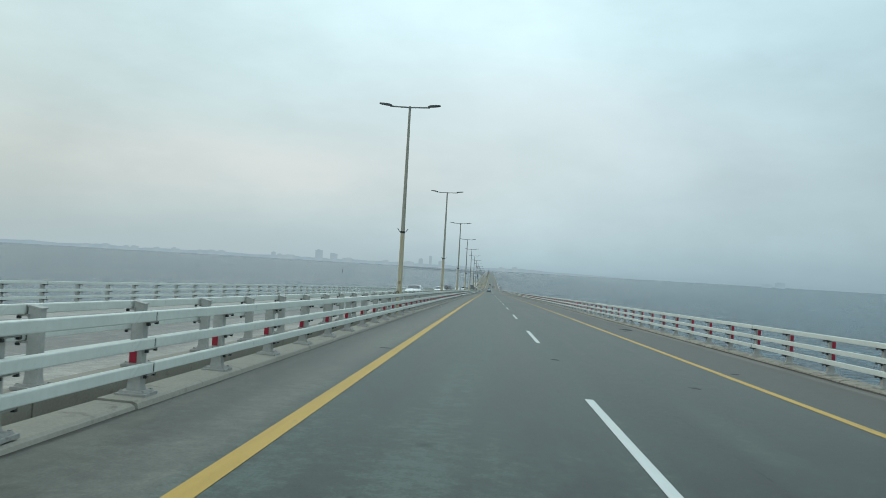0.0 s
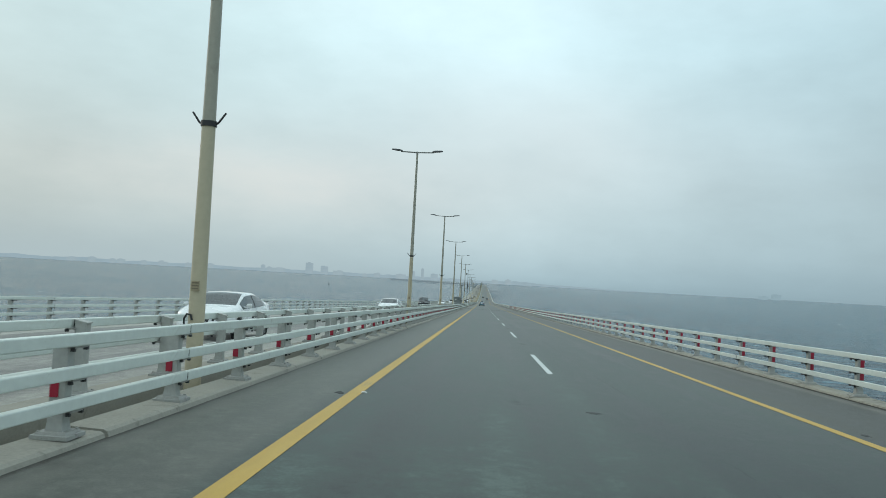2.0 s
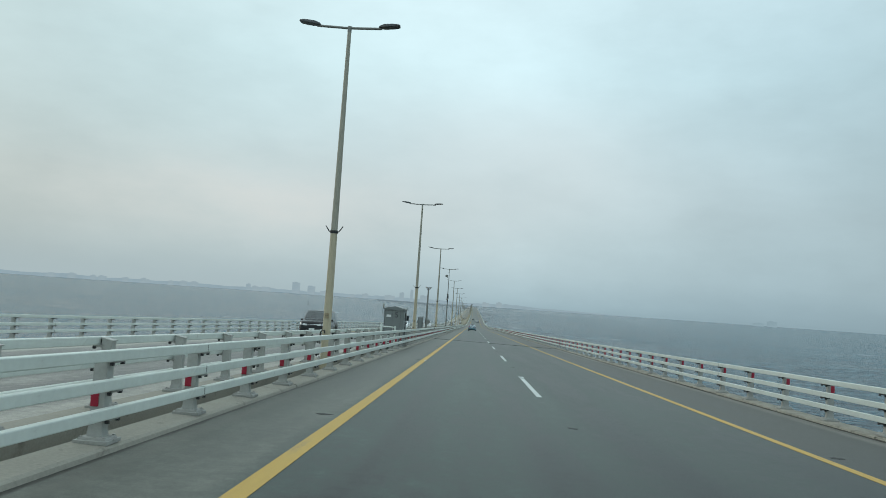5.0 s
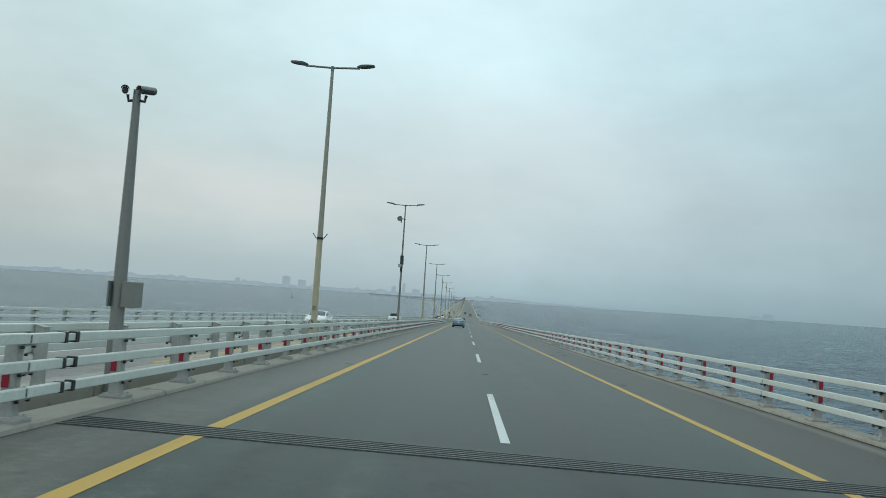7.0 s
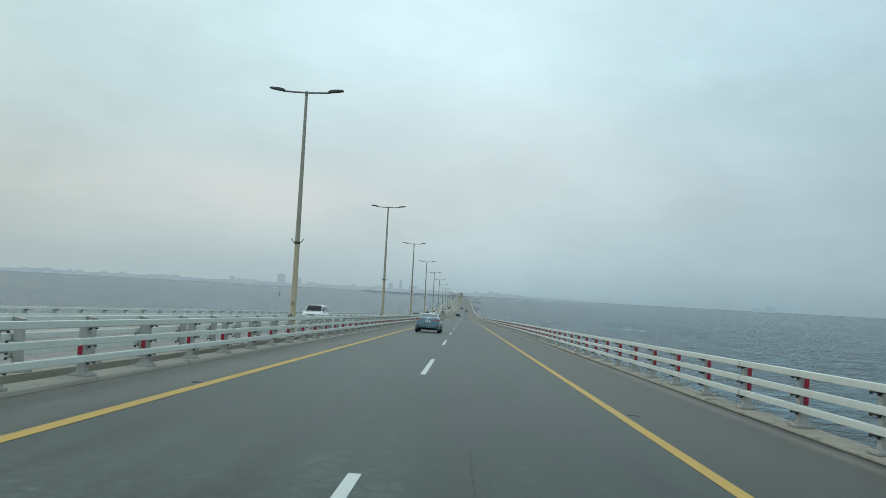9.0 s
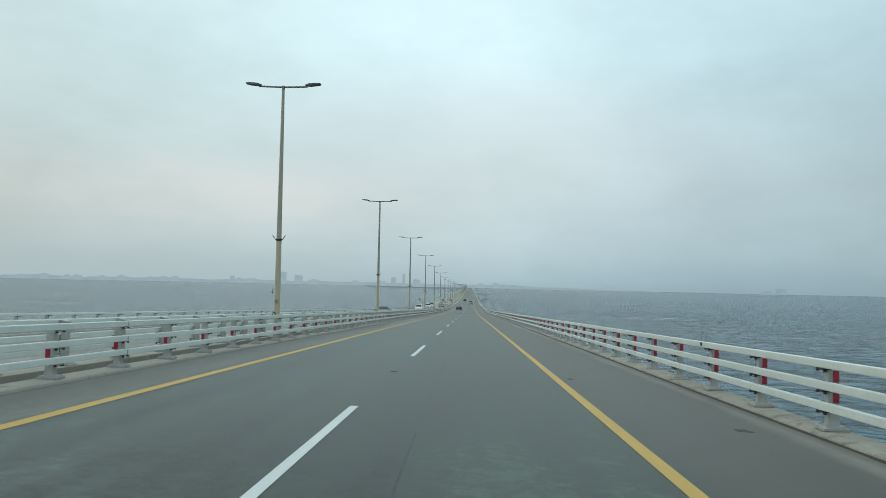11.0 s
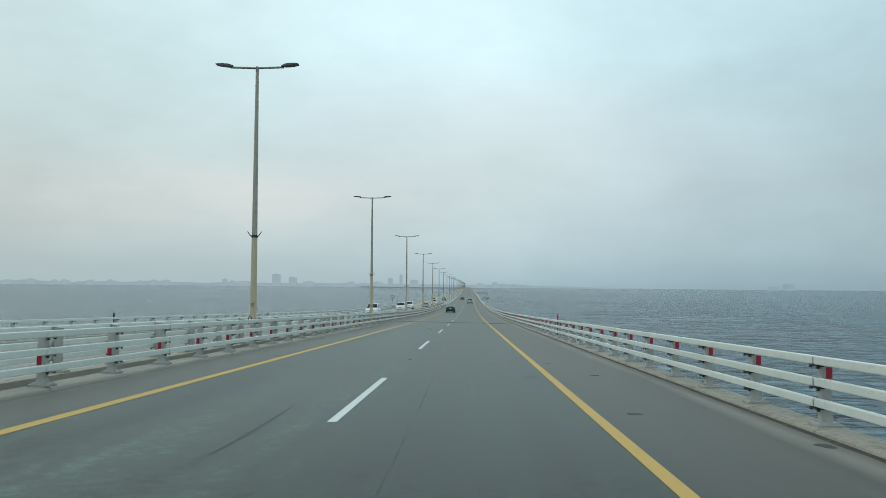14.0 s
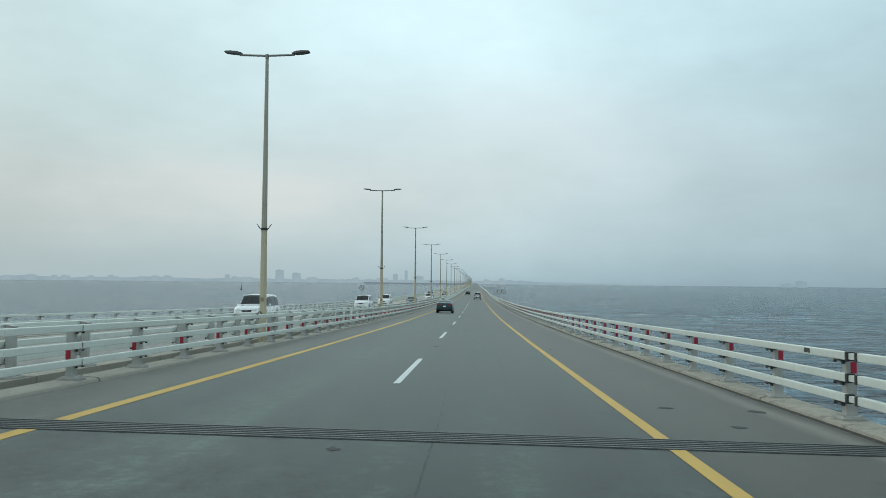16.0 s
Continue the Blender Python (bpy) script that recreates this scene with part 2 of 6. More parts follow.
def sea_water():
    m = bpy.data.materials.new("sea_water")
    m.use_nodes = True
    net = Net(m.node_tree)
    tree = m.node_tree
    out = tree.nodes.new("ShaderNodeOutputMaterial")
    bsdf = tree.nodes.new("ShaderNodeBsdfPrincipled")
    where = tree.nodes.new("ShaderNodeTexCoord").outputs["Object"]
    tilt = tree.nodes.new("ShaderNodeMapping")
    net.put(tilt, "Vector", where)
    tilt.inputs["Rotation"].default_value = (0, 0, radians(14))
    where = tilt.outputs[0]
    swell = net.noise(0.055, 3.0, 0.55, net.scaled(where, (0.45, 1.5, 1)), 0.4)
    chop = net.noise(0.20, 5.0, 0.60, net.scaled(where, (0.80, 1.25, 1)), 0.7)
    ripple = net.noise(1.5, 3.0, 0.6, net.scaled(where, (0.8, 1.5, 1)))
    wind = net.noise(0.006, 4.0, 0.55, net.scaled(where, (0.6, 1.4, 1)))
    gust = net.noise(0.045, 5.0, 0.68, net.scaled(where, (0.30, 1.9, 1), (5, 9, 0)), 0.5)
    high = net.math("ADD", net.math("MULTIPLY", swell, 3.0), net.math("ADD", net.math("MULTIPLY", chop, 5.6), net.math("MULTIPLY", ripple, 0.10)))
    mood = net.math("ADD", net.math("MULTIPLY", wind, 0.4), net.math("MULTIPLY", gust, 0.6))
    col = net.ramp(mood, [(0.36, (0.022, 0.068, 0.098)), (0.64, (0.062, 0.150, 0.200))])
    # waves are weakened on the left and far from the causeway, against speckle
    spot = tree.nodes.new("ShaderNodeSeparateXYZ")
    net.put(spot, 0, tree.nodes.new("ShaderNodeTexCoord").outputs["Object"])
    right_water = net.math("MULTIPLY_ADD", spot.outputs[0], 0.01, 0.6, clamp=True)
    near_causeway = net.math("MULTIPLY_ADD", net.math("ABSOLUTE", spot.outputs[0]), -0.0032, 1.18, clamp=True)
    rough_sea = net.math("MULTIPLY_ADD", net.math("MULTIPLY", right_water, near_causeway), 0.40, 0.60)
    # wave light and shade put into the colour: crests lightened, troughs darkened
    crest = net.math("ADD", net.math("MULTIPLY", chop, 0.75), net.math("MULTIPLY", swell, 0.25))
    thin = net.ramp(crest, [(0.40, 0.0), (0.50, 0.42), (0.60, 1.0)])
    thin = net.math("MULTIPLY_ADD", net.math("SUBTRACT", thin, 0.42), net.math("MULTIPLY_ADD", net.math("MULTIPLY", right_water, near_causeway), 0.75, 0.25), 0.36)
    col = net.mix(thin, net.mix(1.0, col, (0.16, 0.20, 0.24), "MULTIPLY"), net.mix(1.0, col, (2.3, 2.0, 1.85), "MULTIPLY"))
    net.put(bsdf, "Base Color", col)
    net.put(bsdf, "Roughness", net.ramp(mood, [(0.36, 0.14), (0.64, 0.28)]))
    net.put(bsdf, "IOR", 1.333)
    net.put(bsdf, "Specular IOR Level", 0.42)
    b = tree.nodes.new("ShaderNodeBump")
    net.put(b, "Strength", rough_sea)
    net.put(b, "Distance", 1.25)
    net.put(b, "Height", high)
    net.put(bsdf, "Normal", b.outputs[0])
    tree.links.new(bsdf.outputs[0], out.inputs[0])
    return m


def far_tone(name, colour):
    """Distance through miles of sea haze, put into a self-glowing backdrop colour."""
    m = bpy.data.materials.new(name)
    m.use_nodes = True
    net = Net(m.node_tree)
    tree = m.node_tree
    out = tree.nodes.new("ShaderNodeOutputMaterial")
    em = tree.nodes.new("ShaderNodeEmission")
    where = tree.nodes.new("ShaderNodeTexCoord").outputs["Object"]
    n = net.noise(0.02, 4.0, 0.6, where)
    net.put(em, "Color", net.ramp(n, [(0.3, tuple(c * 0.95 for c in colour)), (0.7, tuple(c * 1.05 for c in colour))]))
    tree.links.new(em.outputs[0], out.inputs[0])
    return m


DARK, PALE = (0.058, 0.076, 0.068), (0.071, 0.074, 0.063)
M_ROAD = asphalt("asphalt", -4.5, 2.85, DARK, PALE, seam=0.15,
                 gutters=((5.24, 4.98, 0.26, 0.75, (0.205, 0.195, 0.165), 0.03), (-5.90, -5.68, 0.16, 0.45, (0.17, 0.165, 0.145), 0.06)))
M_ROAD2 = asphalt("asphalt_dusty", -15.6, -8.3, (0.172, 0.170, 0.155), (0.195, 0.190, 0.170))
M_YELLOW = worn_paint("yellow_road_paint", (0.53, 0.330, 0.052), (0.18, 0.16, 0.11))
M_WHITE = worn_paint("white_road_paint", (0.62, 0.66, 0.64), (0.2, 0.2, 0.19))
M_KERB = material("kerb_concrete", (0.300, 0.288, 0.246), 0.9, spread=0.24, grain=30, patch=0.8, bump=0.5, dirt=(0.15, 0.14, 0.12), dirt_at=0.58)
M_DECK = material("deck_concrete", (0.30, 0.29, 0.26), 0.9, spread=0.2, grain=18, patch=0.25, bump=0.4, dirt=(0.15, 0.14, 0.12))
M_GAP = material("median_concrete", (0.17, 0.155, 0.13), 0.9, spread=0.25, grain=18, patch=0.5, bump=0.4, dirt=(0.08, 0.075, 0.065))
M_RAIL = material("white_rail_paint", (0.625, 0.672, 0.632), 0.6, spread=0.11, grain=14, patch=1.1, bump=0.08, dirt=(0.42, 0.42, 0.38), dirt_at=0.60)
M_POST = material("weathered_post_paint", (0.37, 0.375, 0.355), 0.65, spread=0.16, grain=20, patch=2.2, bump=0.12, dirt=(0.27, 0.24, 0.20), dirt_at=0.6)
M_PLINTH = material("grimy_base_plate", (0.32, 0.32, 0.30), 0.75, spread=0.2, grain=25, patch=3, bump=0.2, dirt=(0.14, 0.12, 0.10), dirt_at=0.56)
M_RED = material("red_reflector", (0.34, 0.012, 0.036), 0.45, spread=0.15, grain=30, patch=5, bump=0.05, dirt=(0.22, 0.03, 0.04), dirt_at=0.66)
M_STEEL = material("dark_steel", (0.045, 0.046, 0.048), 0.5, metal=0.6, spread=0.2, grain=30, patch=3, bump=0.1, dirt=(0.10, 0.065, 0.04), dirt_at=0.66)
M_JOINT = material("joint_steel", (0.085, 0.094, 0.090), 0.5, metal=0.5, spread=0.2, grain=30, patch=3, bump=0.1)
M_SAND = material("sandy_kerb_concrete", (0.305, 0.288, 0.240), 0.9, spread=0.34, grain=14, patch=0.9, bump=0.9, bump_size=0.02, dirt=(0.15, 0.142, 0.118), dirt_at=0.52)
M_SOIL = material("dark_gutter_dirt", (0.048, 0.044, 0.037), 0.95, spread=0.4, grain=30, patch=2.0, bump=0.6, dirt=(0.14, 0.13, 0.105), dirt_at=0.56)
M_RUBBER = material("dusty_black_rubber", (0.036, 0.038, 0.037), 0.75, spread=0.2, grain=30, patch=3, bump=0.1)
M_CREAM = material("cream_pole_paint", (0.475, 0.420, 0.300), 0.5, spread=0.1, grain=12, patch=1.0, bump=0.06, dirt=(0.29, 0.26, 0.20), dirt_at=0.64)
M_FADED = material("faded_brown_paint", (0.19, 0.155, 0.10), 0.7, spread=0.2, grain=40, patch=6, bump=0.05)
M_PLAQUE = material("tan_plaque", (0.36, 0.30, 0.20), 0.6, spread=0.1, grain=30, patch=5, bump=0.05)
M_POLETOP = material("weathered_pole_paint", (0.345, 0.330, 0.270), 0.5, metal=0.1, spread=0.14, grain=12, patch=0.8, bump=0.06, dirt=(0.24, 0.225, 0.185), dirt_at=0.58)
M_GREYPOLE = material("grey_galvanised_pole", (0.225, 0.230, 0.212), 0.5, metal=0.25, spread=0.12, grain=14, patch=1.2, bump=0.06)
M_HEAD = material("dark_lamp_housing", (0.055, 0.06, 0.065), 0.5, spread=0.15, grain=20, patch=6, bump=0.05)
M_GREYBOX = material("grey_cabinet_paint", (0.185, 0.205, 0.202), 0.5, spread=0.06, grain=10, patch=0.9, bump=0.05, dirt=(0.16, 0.165, 0.155), dirt_at=0.62)
M_SEA = sea_water()

# ---------------------------------------------------------------- helpers for building


def part(name, bm, mat, parent=None, label="", smooth=False):
    """Links a bmesh as one mesh object under a thing or under a part."""
    data = bpy.data.meshes.new(name)
    bmesh.ops.recalc_face_normals(bm, faces=bm.faces)
    bm.to_mesh(data)
    bm.free()
    for m in (mat if isinstance(mat, (list, tuple)) else [mat]):
        data.materials.append(m)
    if smooth:
        data.polygons.foreach_set("use_smooth", [True] * len(data.polygons))
        data.set_sharp_from_angle(angle=radians(38))
    ob = new(name, data)
    if parent:
        ob.parent = parent
    if label:
        tagged(ob, label)
    return ob


def place(name, data, m, parent=None):
    """Another object on a shared mesh."""
    ob = new(name, data)
    ob.matrix_world = m
    if parent:
        ob.parent = parent
    return ob


def box(bm, c, size, bevel=0.0, top=(1, 1), mat=0, turn=None):
    """A box about its centre c; top scales its upper face; bevel rounds its edges."""
    sx, sy, sz = (v / 2 for v in size)
    vs = []
    for z in (-sz, sz):
        kx, ky = top if z > 0 else (1, 1)
        for x, y in ((-sx, -sy), (sx, -sy), (sx, sy), (-sx, sy)):
            v = Vector((x * kx, y * ky, z))
            vs.append(bm.verts.new((turn @ v if turn else v) + Vector(c)))
    faces = [bm.faces.new([vs[i] for i in f]) for f in ((3, 2, 1, 0), (4, 5, 6, 7), (0, 1, 5, 4), (1, 2, 6, 5), (2, 3, 7, 6), (3, 0, 4, 7))]
    for f in faces:
        f.material_index = mat
    if bevel:
        edges = {e for f in faces for e in f.edges}
        bmesh.ops.bevel(bm, geom=list(edges), offset=bevel, segments=2, affect="EDGES", profile=0.5)
    return faces


def tube(bm, path, radii, sides=12, cap=True, mat=0):
    """A round tube through the points of a path."""
    rings = []
    for i, p in enumerate(path):
        p = Vector(p)
        d = (Vector(path[min(i + 1, len(path) - 1)]) - Vector(path[max(i - 1, 0)])).normalized()
        q = d.to_track_quat("Z", "Y")
        r = radii[i] if isinstance(radii, (list, tuple)) else radii
        rings.append([bm.verts.new(p + q @ Vector((r * math.cos(a), r * math.sin(a), 0))) for a in (2 * math.pi * k / sides for k in range(sides))])
    for a, b in zip(rings, rings[1:]):
        for k in range(sides):
            bm.faces.new((a[k], a[(k + 1) % sides], b[(k + 1) % sides], b[k])).material_index = mat
    if cap:
        bm.faces.new(rings[0][::-1]).material_index = mat
        bm.faces.new(rings[-1]).material_index = mat


def empty(name, m, label, category, group="", kind=""):
    ob = new(name)
    ob.matrix_world = m
    ob.empty_display_size = 0.3
    return tagged(ob, label, category, group, kind)


# ---------------------------------------------------------------- the line of the causeway

KNOTS = (-200, -50, 100, 200, 300, 400, 500, 600, 800, 1000)
SLOPES = (-0.0224, -0.0260, -0.0296, -0.0274, -0.0271, -0.0286, -0.0269, -0.0120, 0.0, 0.0)
RISE = [0.0]
for k in range(len(KNOTS) - 1):
    RISE.append(RISE[-1] + (SLOPES[k] + SLOPES[k + 1]) / 2 * (KNOTS[k + 1] - KNOTS[k]))


def road_z(y):
    """Height of the road's line: a long descent from the high span to the level causeway."""
    if y >= KNOTS[-1]:
        return RISE[-1] - RISE[2]
    i = max(0, sum(1 for k in KNOTS if k <= y) - 1)
    d, span = y - KNOTS[i], KNOTS[i + 1] - KNOTS[i]
    return RISE[i] + SLOPES[i] * d + (SLOPES[i + 1] - SLOPES[i]) * d * d / 2 / span - RISE[2]


def bend(y):
    return 0.267e-5 * max(0.0, min(y, 900) - 300) ** 2


MEDIAN = -6.68


def cross(x):
    """Crossfall: both carriageways drain outwards from the median."""
    return -0.0139 * x if x > MEDIAN else -0.0139 * MEDIAN + 0.025 * (x - MEDIAN)


def P(x, y, up=0.0):
    return Vector((x + bend(y), y, road_z(y) + cross(x) + up))


def along(x, y, up=0.0, turn=0.0):
    """A pose on the road at x, y that looks along it, with its slope."""
    d = (P(x, y + 1.5) - P(x, y - 1.5)).normalized()
    side = Vector((1, 0, cross(x + 0.5) - cross(x - 0.5))).normalized()
    upw = side.cross(d).normalized()
    m = Matrix((side, d, upw)).transposed().to_4x4()
    m.translation = P(x, y, up)
    return m @ pose(0, 0, 0, 0, 0, turn)


def stations(y0, y1):
    ys, y = [], y0
    while y < y1 - 0.01:
        ys.append(y)
        y += 8.0 if y < 800 else 40.0
    return ys + [y1]


def ribbon(name, profile, y0, y1, mat, parent=None, label="", kind="structure", ys=None):
    """A profile of (x, height) points drawn along the road."""
    bm = bmesh.new()
    rings = [[bm.verts.new(P(x, y, up)) for x, up in profile] for y in (ys or stations(y0, y1))]
    n = len(profile)
    for a, b in zip(rings, rings[1:]):
        for k in range(n):
            bm.faces.new((a[k], a[(k + 1) % n], b[(k + 1) % n], b[k]))
    bm.faces.new(rings[0][::-1])
    bm.faces.new(rings[-1])
    ob = part(name, bm, mat, parent, label)
    if kind and not parent:
        tagged(ob, kind=kind)
    return ob


Y0, Y1 = -130.0, 2480.0
JOINTS = (187.0, 495.35)

# ---------------------------------------------------------------- the large structure

bm = bmesh.new()
R = 9000
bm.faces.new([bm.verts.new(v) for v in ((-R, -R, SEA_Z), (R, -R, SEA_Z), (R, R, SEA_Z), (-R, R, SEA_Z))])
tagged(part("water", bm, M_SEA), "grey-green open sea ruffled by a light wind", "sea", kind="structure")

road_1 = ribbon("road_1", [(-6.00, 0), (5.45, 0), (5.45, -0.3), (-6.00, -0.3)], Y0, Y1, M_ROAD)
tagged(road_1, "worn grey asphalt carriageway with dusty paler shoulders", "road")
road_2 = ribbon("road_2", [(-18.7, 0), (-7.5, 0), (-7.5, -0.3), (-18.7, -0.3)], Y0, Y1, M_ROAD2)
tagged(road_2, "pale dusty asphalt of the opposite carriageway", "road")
deck_1 = ribbon("bridge_deck_1", [(-6.38, -0.31), (5.74, -0.31), (5.74, -0.6), (3.2, -0.95), (2.6, -3.2), (-3.0, -3.2), (-3.6, -0.95), (-6.38, -0.6)], Y0, Y1, M_DECK)
tagged(deck_1, "grey concrete box girder under the carriageway", "bridge deck")
deck_2 = ribbon("bridge_deck_2", [(-19.3, -0.31), (-7.0, -0.31), (-7.0, -0.6), (-9.8, -0.95), (-10.4, -3.2), (-16.0, -3.2), (-16.6, -0.95), (-19.3, -0.6)], Y0, Y1, M_DECK)
tagged(deck_2, "grey concrete box girder under the opposite carriageway", "bridge deck")
tagged(ribbon("median_slab", [(-7.0, -0.42), (-6.38, -0.42), (-6.38, -0.58), (-7.0, -0.58)], Y0, Y1, M_GAP),
       "dirty recessed concrete strip between the two decks", "median")
bm = bmesh.new()
for k in range(37):
    y = Y0 + 20 + k * 68.0
    for x in (-0.2, -13.2):
        p = P(x, y, -3.2)
        h = p.z - SEA_Z + 6
        box(bm, (p.x, y, p.z - h / 2 + 0.02), (4.2, 2.2, h), 0.0)
tagged(part("bridge_piers", bm, M_DECK), "plain concrete piers standing in the sea", "pier", kind="structure")

for side, x in (("left_edge", -4.341), ("right_edge", 2.674), ("oncoming_inner", -8.46), ("oncoming_outer", -15.5)):
    half = 0.085 if x > 0 else 0.098
    line = ribbon("yellow_line", [(x - half, 0.005), (x + half, 0.005), (x + half, 0.002), (x - half, 0.002)], 196.0 if x < -8 else Y0, 1500, M_YELLOW)
    tagged(line, "worn yellow edge line painted on the asphalt", "road marking")


def dash(x, y, parent, length=6.5):
    ribbon("lane_dash", [(x - 0.061, 0.005), (x + 0.061, 0.005), (x + 0.061, 0.002), (x - 0.061, 0.002)], y, y + length, M_WHITE, parent, kind="",
           ys=[y, y + length / 3, y + length * 2 / 3, y + length])


for k in range(-3, 60):
    early = {22: 0.55, 20: 0.25}.get(k, 0.0)
    dash(-0.90, -14.4 + 18.41 * k - early, road_1, 6.5 + early)
ribbon("lane_dash", [(-0.972, 0.005), (-0.80, 0.005), (-0.80, 0.002), (-0.972, 0.002)], 139.75, 140.2, M_WHITE, road_1, kind="", ys=[139.75, 140.2])
for k in range(-3, 60):
    dash(-11.95, -9.0 + 18.44 * k, road_2)


def kerb(name, x_road, x_back, label, mat=None, lean=0.04):
    """A low concrete kerb, cast in lengths with open joints."""
    holder = empty(name, Matrix(), label, "kerb", kind="structure")
    s = 1 if x_road > x_back else -1
    mat = mat or M_KERB
    rnd = random.Random(name)
    y = -60.0
    while y < 700:
        dx, dz = rnd.uniform(-0.016, 0.016), rnd.uniform(-0.010, 0.012)
        prof = [(x_road + 0.03 * s + dx, -0.05), (x_road + dx, 0.045 + dz), (x_road - lean * s + dx, 0.065 + dz), (x_back, 0.072 + dz), (x_back, -0.32)]
        ribbon("kerb_block", prof, y, y + 9.96, mat, holder, kind="", ys=[y, y + 3.3, y + 6.6, y + 9.96 + rnd.uniform(-0.02, 0.015)])
        y += 10.0
    ribbon("kerb_run", [(x_road + 0.03 * s, -0.05), (x_road, 0.045), (x_road - 0.04 * s, 0.065), (x_back, 0.072), (x_back, -0.32)], 700.02, Y1, mat, holder, kind="")
    return holder


kerb("kerb_left", -5.92, -6.34, "stained low concrete kerb beside the inner shoulder")
kerb("kerb_right", 5.27, 5.74, "sandy low concrete kerb along the sea side", M_SAND, 0.09)
kerb("kerb_opposite_inner", -7.58, -7.0, "low concrete kerb of the opposite carriageway at the median")
kerb("kerb_opposite_outer", -18.62, -19.3, "low concrete kerb of the opposite carriageway at the sea")


def gutter_dirt():
    """A crumbling dark seam of dirt at the foot of the sea-side kerb."""
    seam = bmesh.new()
    back = None
    y = -60.0
    while y < 640:
        n1, n2, n3 = noise.noise((0.0, y * 0.31, 2.0)), noise.noise((4.0, y * 1.3, 2.0)), noise.noise((9.0, y * 2.9, 5.0))
        line = 5.245 + 0.012 * n2
        wide = max(0.018, 0.052 + 0.042 * n3 + 0.026 * n1)
        strip = [seam.verts.new(P(x, y, h)) for x, h in ((line - wide, 0.001), (line - wide * 0.5, 0.006), (line, 0.012 + 0.006 * n2), (line + 0.04, 0.02))]
        if back:
            for k in range(3):
                seam.faces.new((back[k], back[k + 1], strip[k + 1], strip[k]))
        back = strip
        y += 0.4
    tagged(part("gutter_dirt", seam, M_SOIL, smooth=True), "dark crumbling dirt in the gutter at the foot of the kerb", "dirt", kind="stuff")


gutter_dirt()


def expansion_joint(y, x0, x1):
    """A modular steel joint across a carriageway: steel beams with rubber between."""
    thing = empty("expansion_joint", along((x0 + x1) / 2, y), "dark ribbed steel expansion joint across the carriageway", "expansion joint",
                  "expansion joints", "structure")
    inv = thing.matrix_world.inverted()

    def strip(name, ya, yb, up, mat):
        bm = bmesh.new()
        top = [P(x, yy, h) for x, yy, h in ((x0, ya, up), (x1, ya, up), (x1, yb, up), (x0, yb, up))]
        low = [v - Vector((0, 0, 0.03)) for v in top]
        a, b = [bm.verts.new(inv @ v) for v in top], [bm.verts.new(inv @ v) for v in low]
        bm.faces.new(a)
        bm.faces.new(b[::-1])
        for k in range(4):
            bm.faces.new((b[k], b[(k + 1) % 4], a[(k + 1) % 4], a[k]))
        part(name, bm, mat, thing)

    strip("rubber_seal", y - 0.34, y + 0.34, 0.006, M_RUBBER)
    for k in range(6):
        yy = y - 0.30 + k * 0.12
        strip("steel_beam", yy - 0.022, yy + 0.022, 0.013, M_JOINT)


for y in JOINTS:
    expansion_joint(y, -5.88, 5.24)
    expansion_joint(y, -18.6, -7.6)

# ---------------------------------------------------------------- guard rails


def curve(table):
    """A smooth curve through (position, value) pairs."""
    xs, vs = [p[0] for p in table], [p[1] for p in table]
    n = len(xs)
    tang = []
    for i in range(n):
        a, b = max(i - 1, 0), min(i + 1, n - 1)
        tang.append((vs[b] - vs[a]) / (xs[b] - xs[a]))
    for i in range(1, n - 1):
        if (vs[i] - vs[i - 1]) * (vs[i + 1] - vs[i]) <= 0:
            tang[i] = 0.0

    def value(x):
        if x <= xs[0]:
            return vs[0]
        if x >= xs[-1]:
            return vs[-1]
        i = max(k for k in range(n - 1) if xs[k] <= x)
        h = xs[i + 1] - xs[i]
        t = (x - xs[i]) / h
        return ((2 * t ** 3 - 3 * t * t + 1) * vs[i] + (t ** 3 - 2 * t * t + t) * h * tang[i]
                + (-2 * t ** 3 + 3 * t * t) * vs[i + 1] + (t ** 3 - t * t) * h * tang[i + 1])
    return value


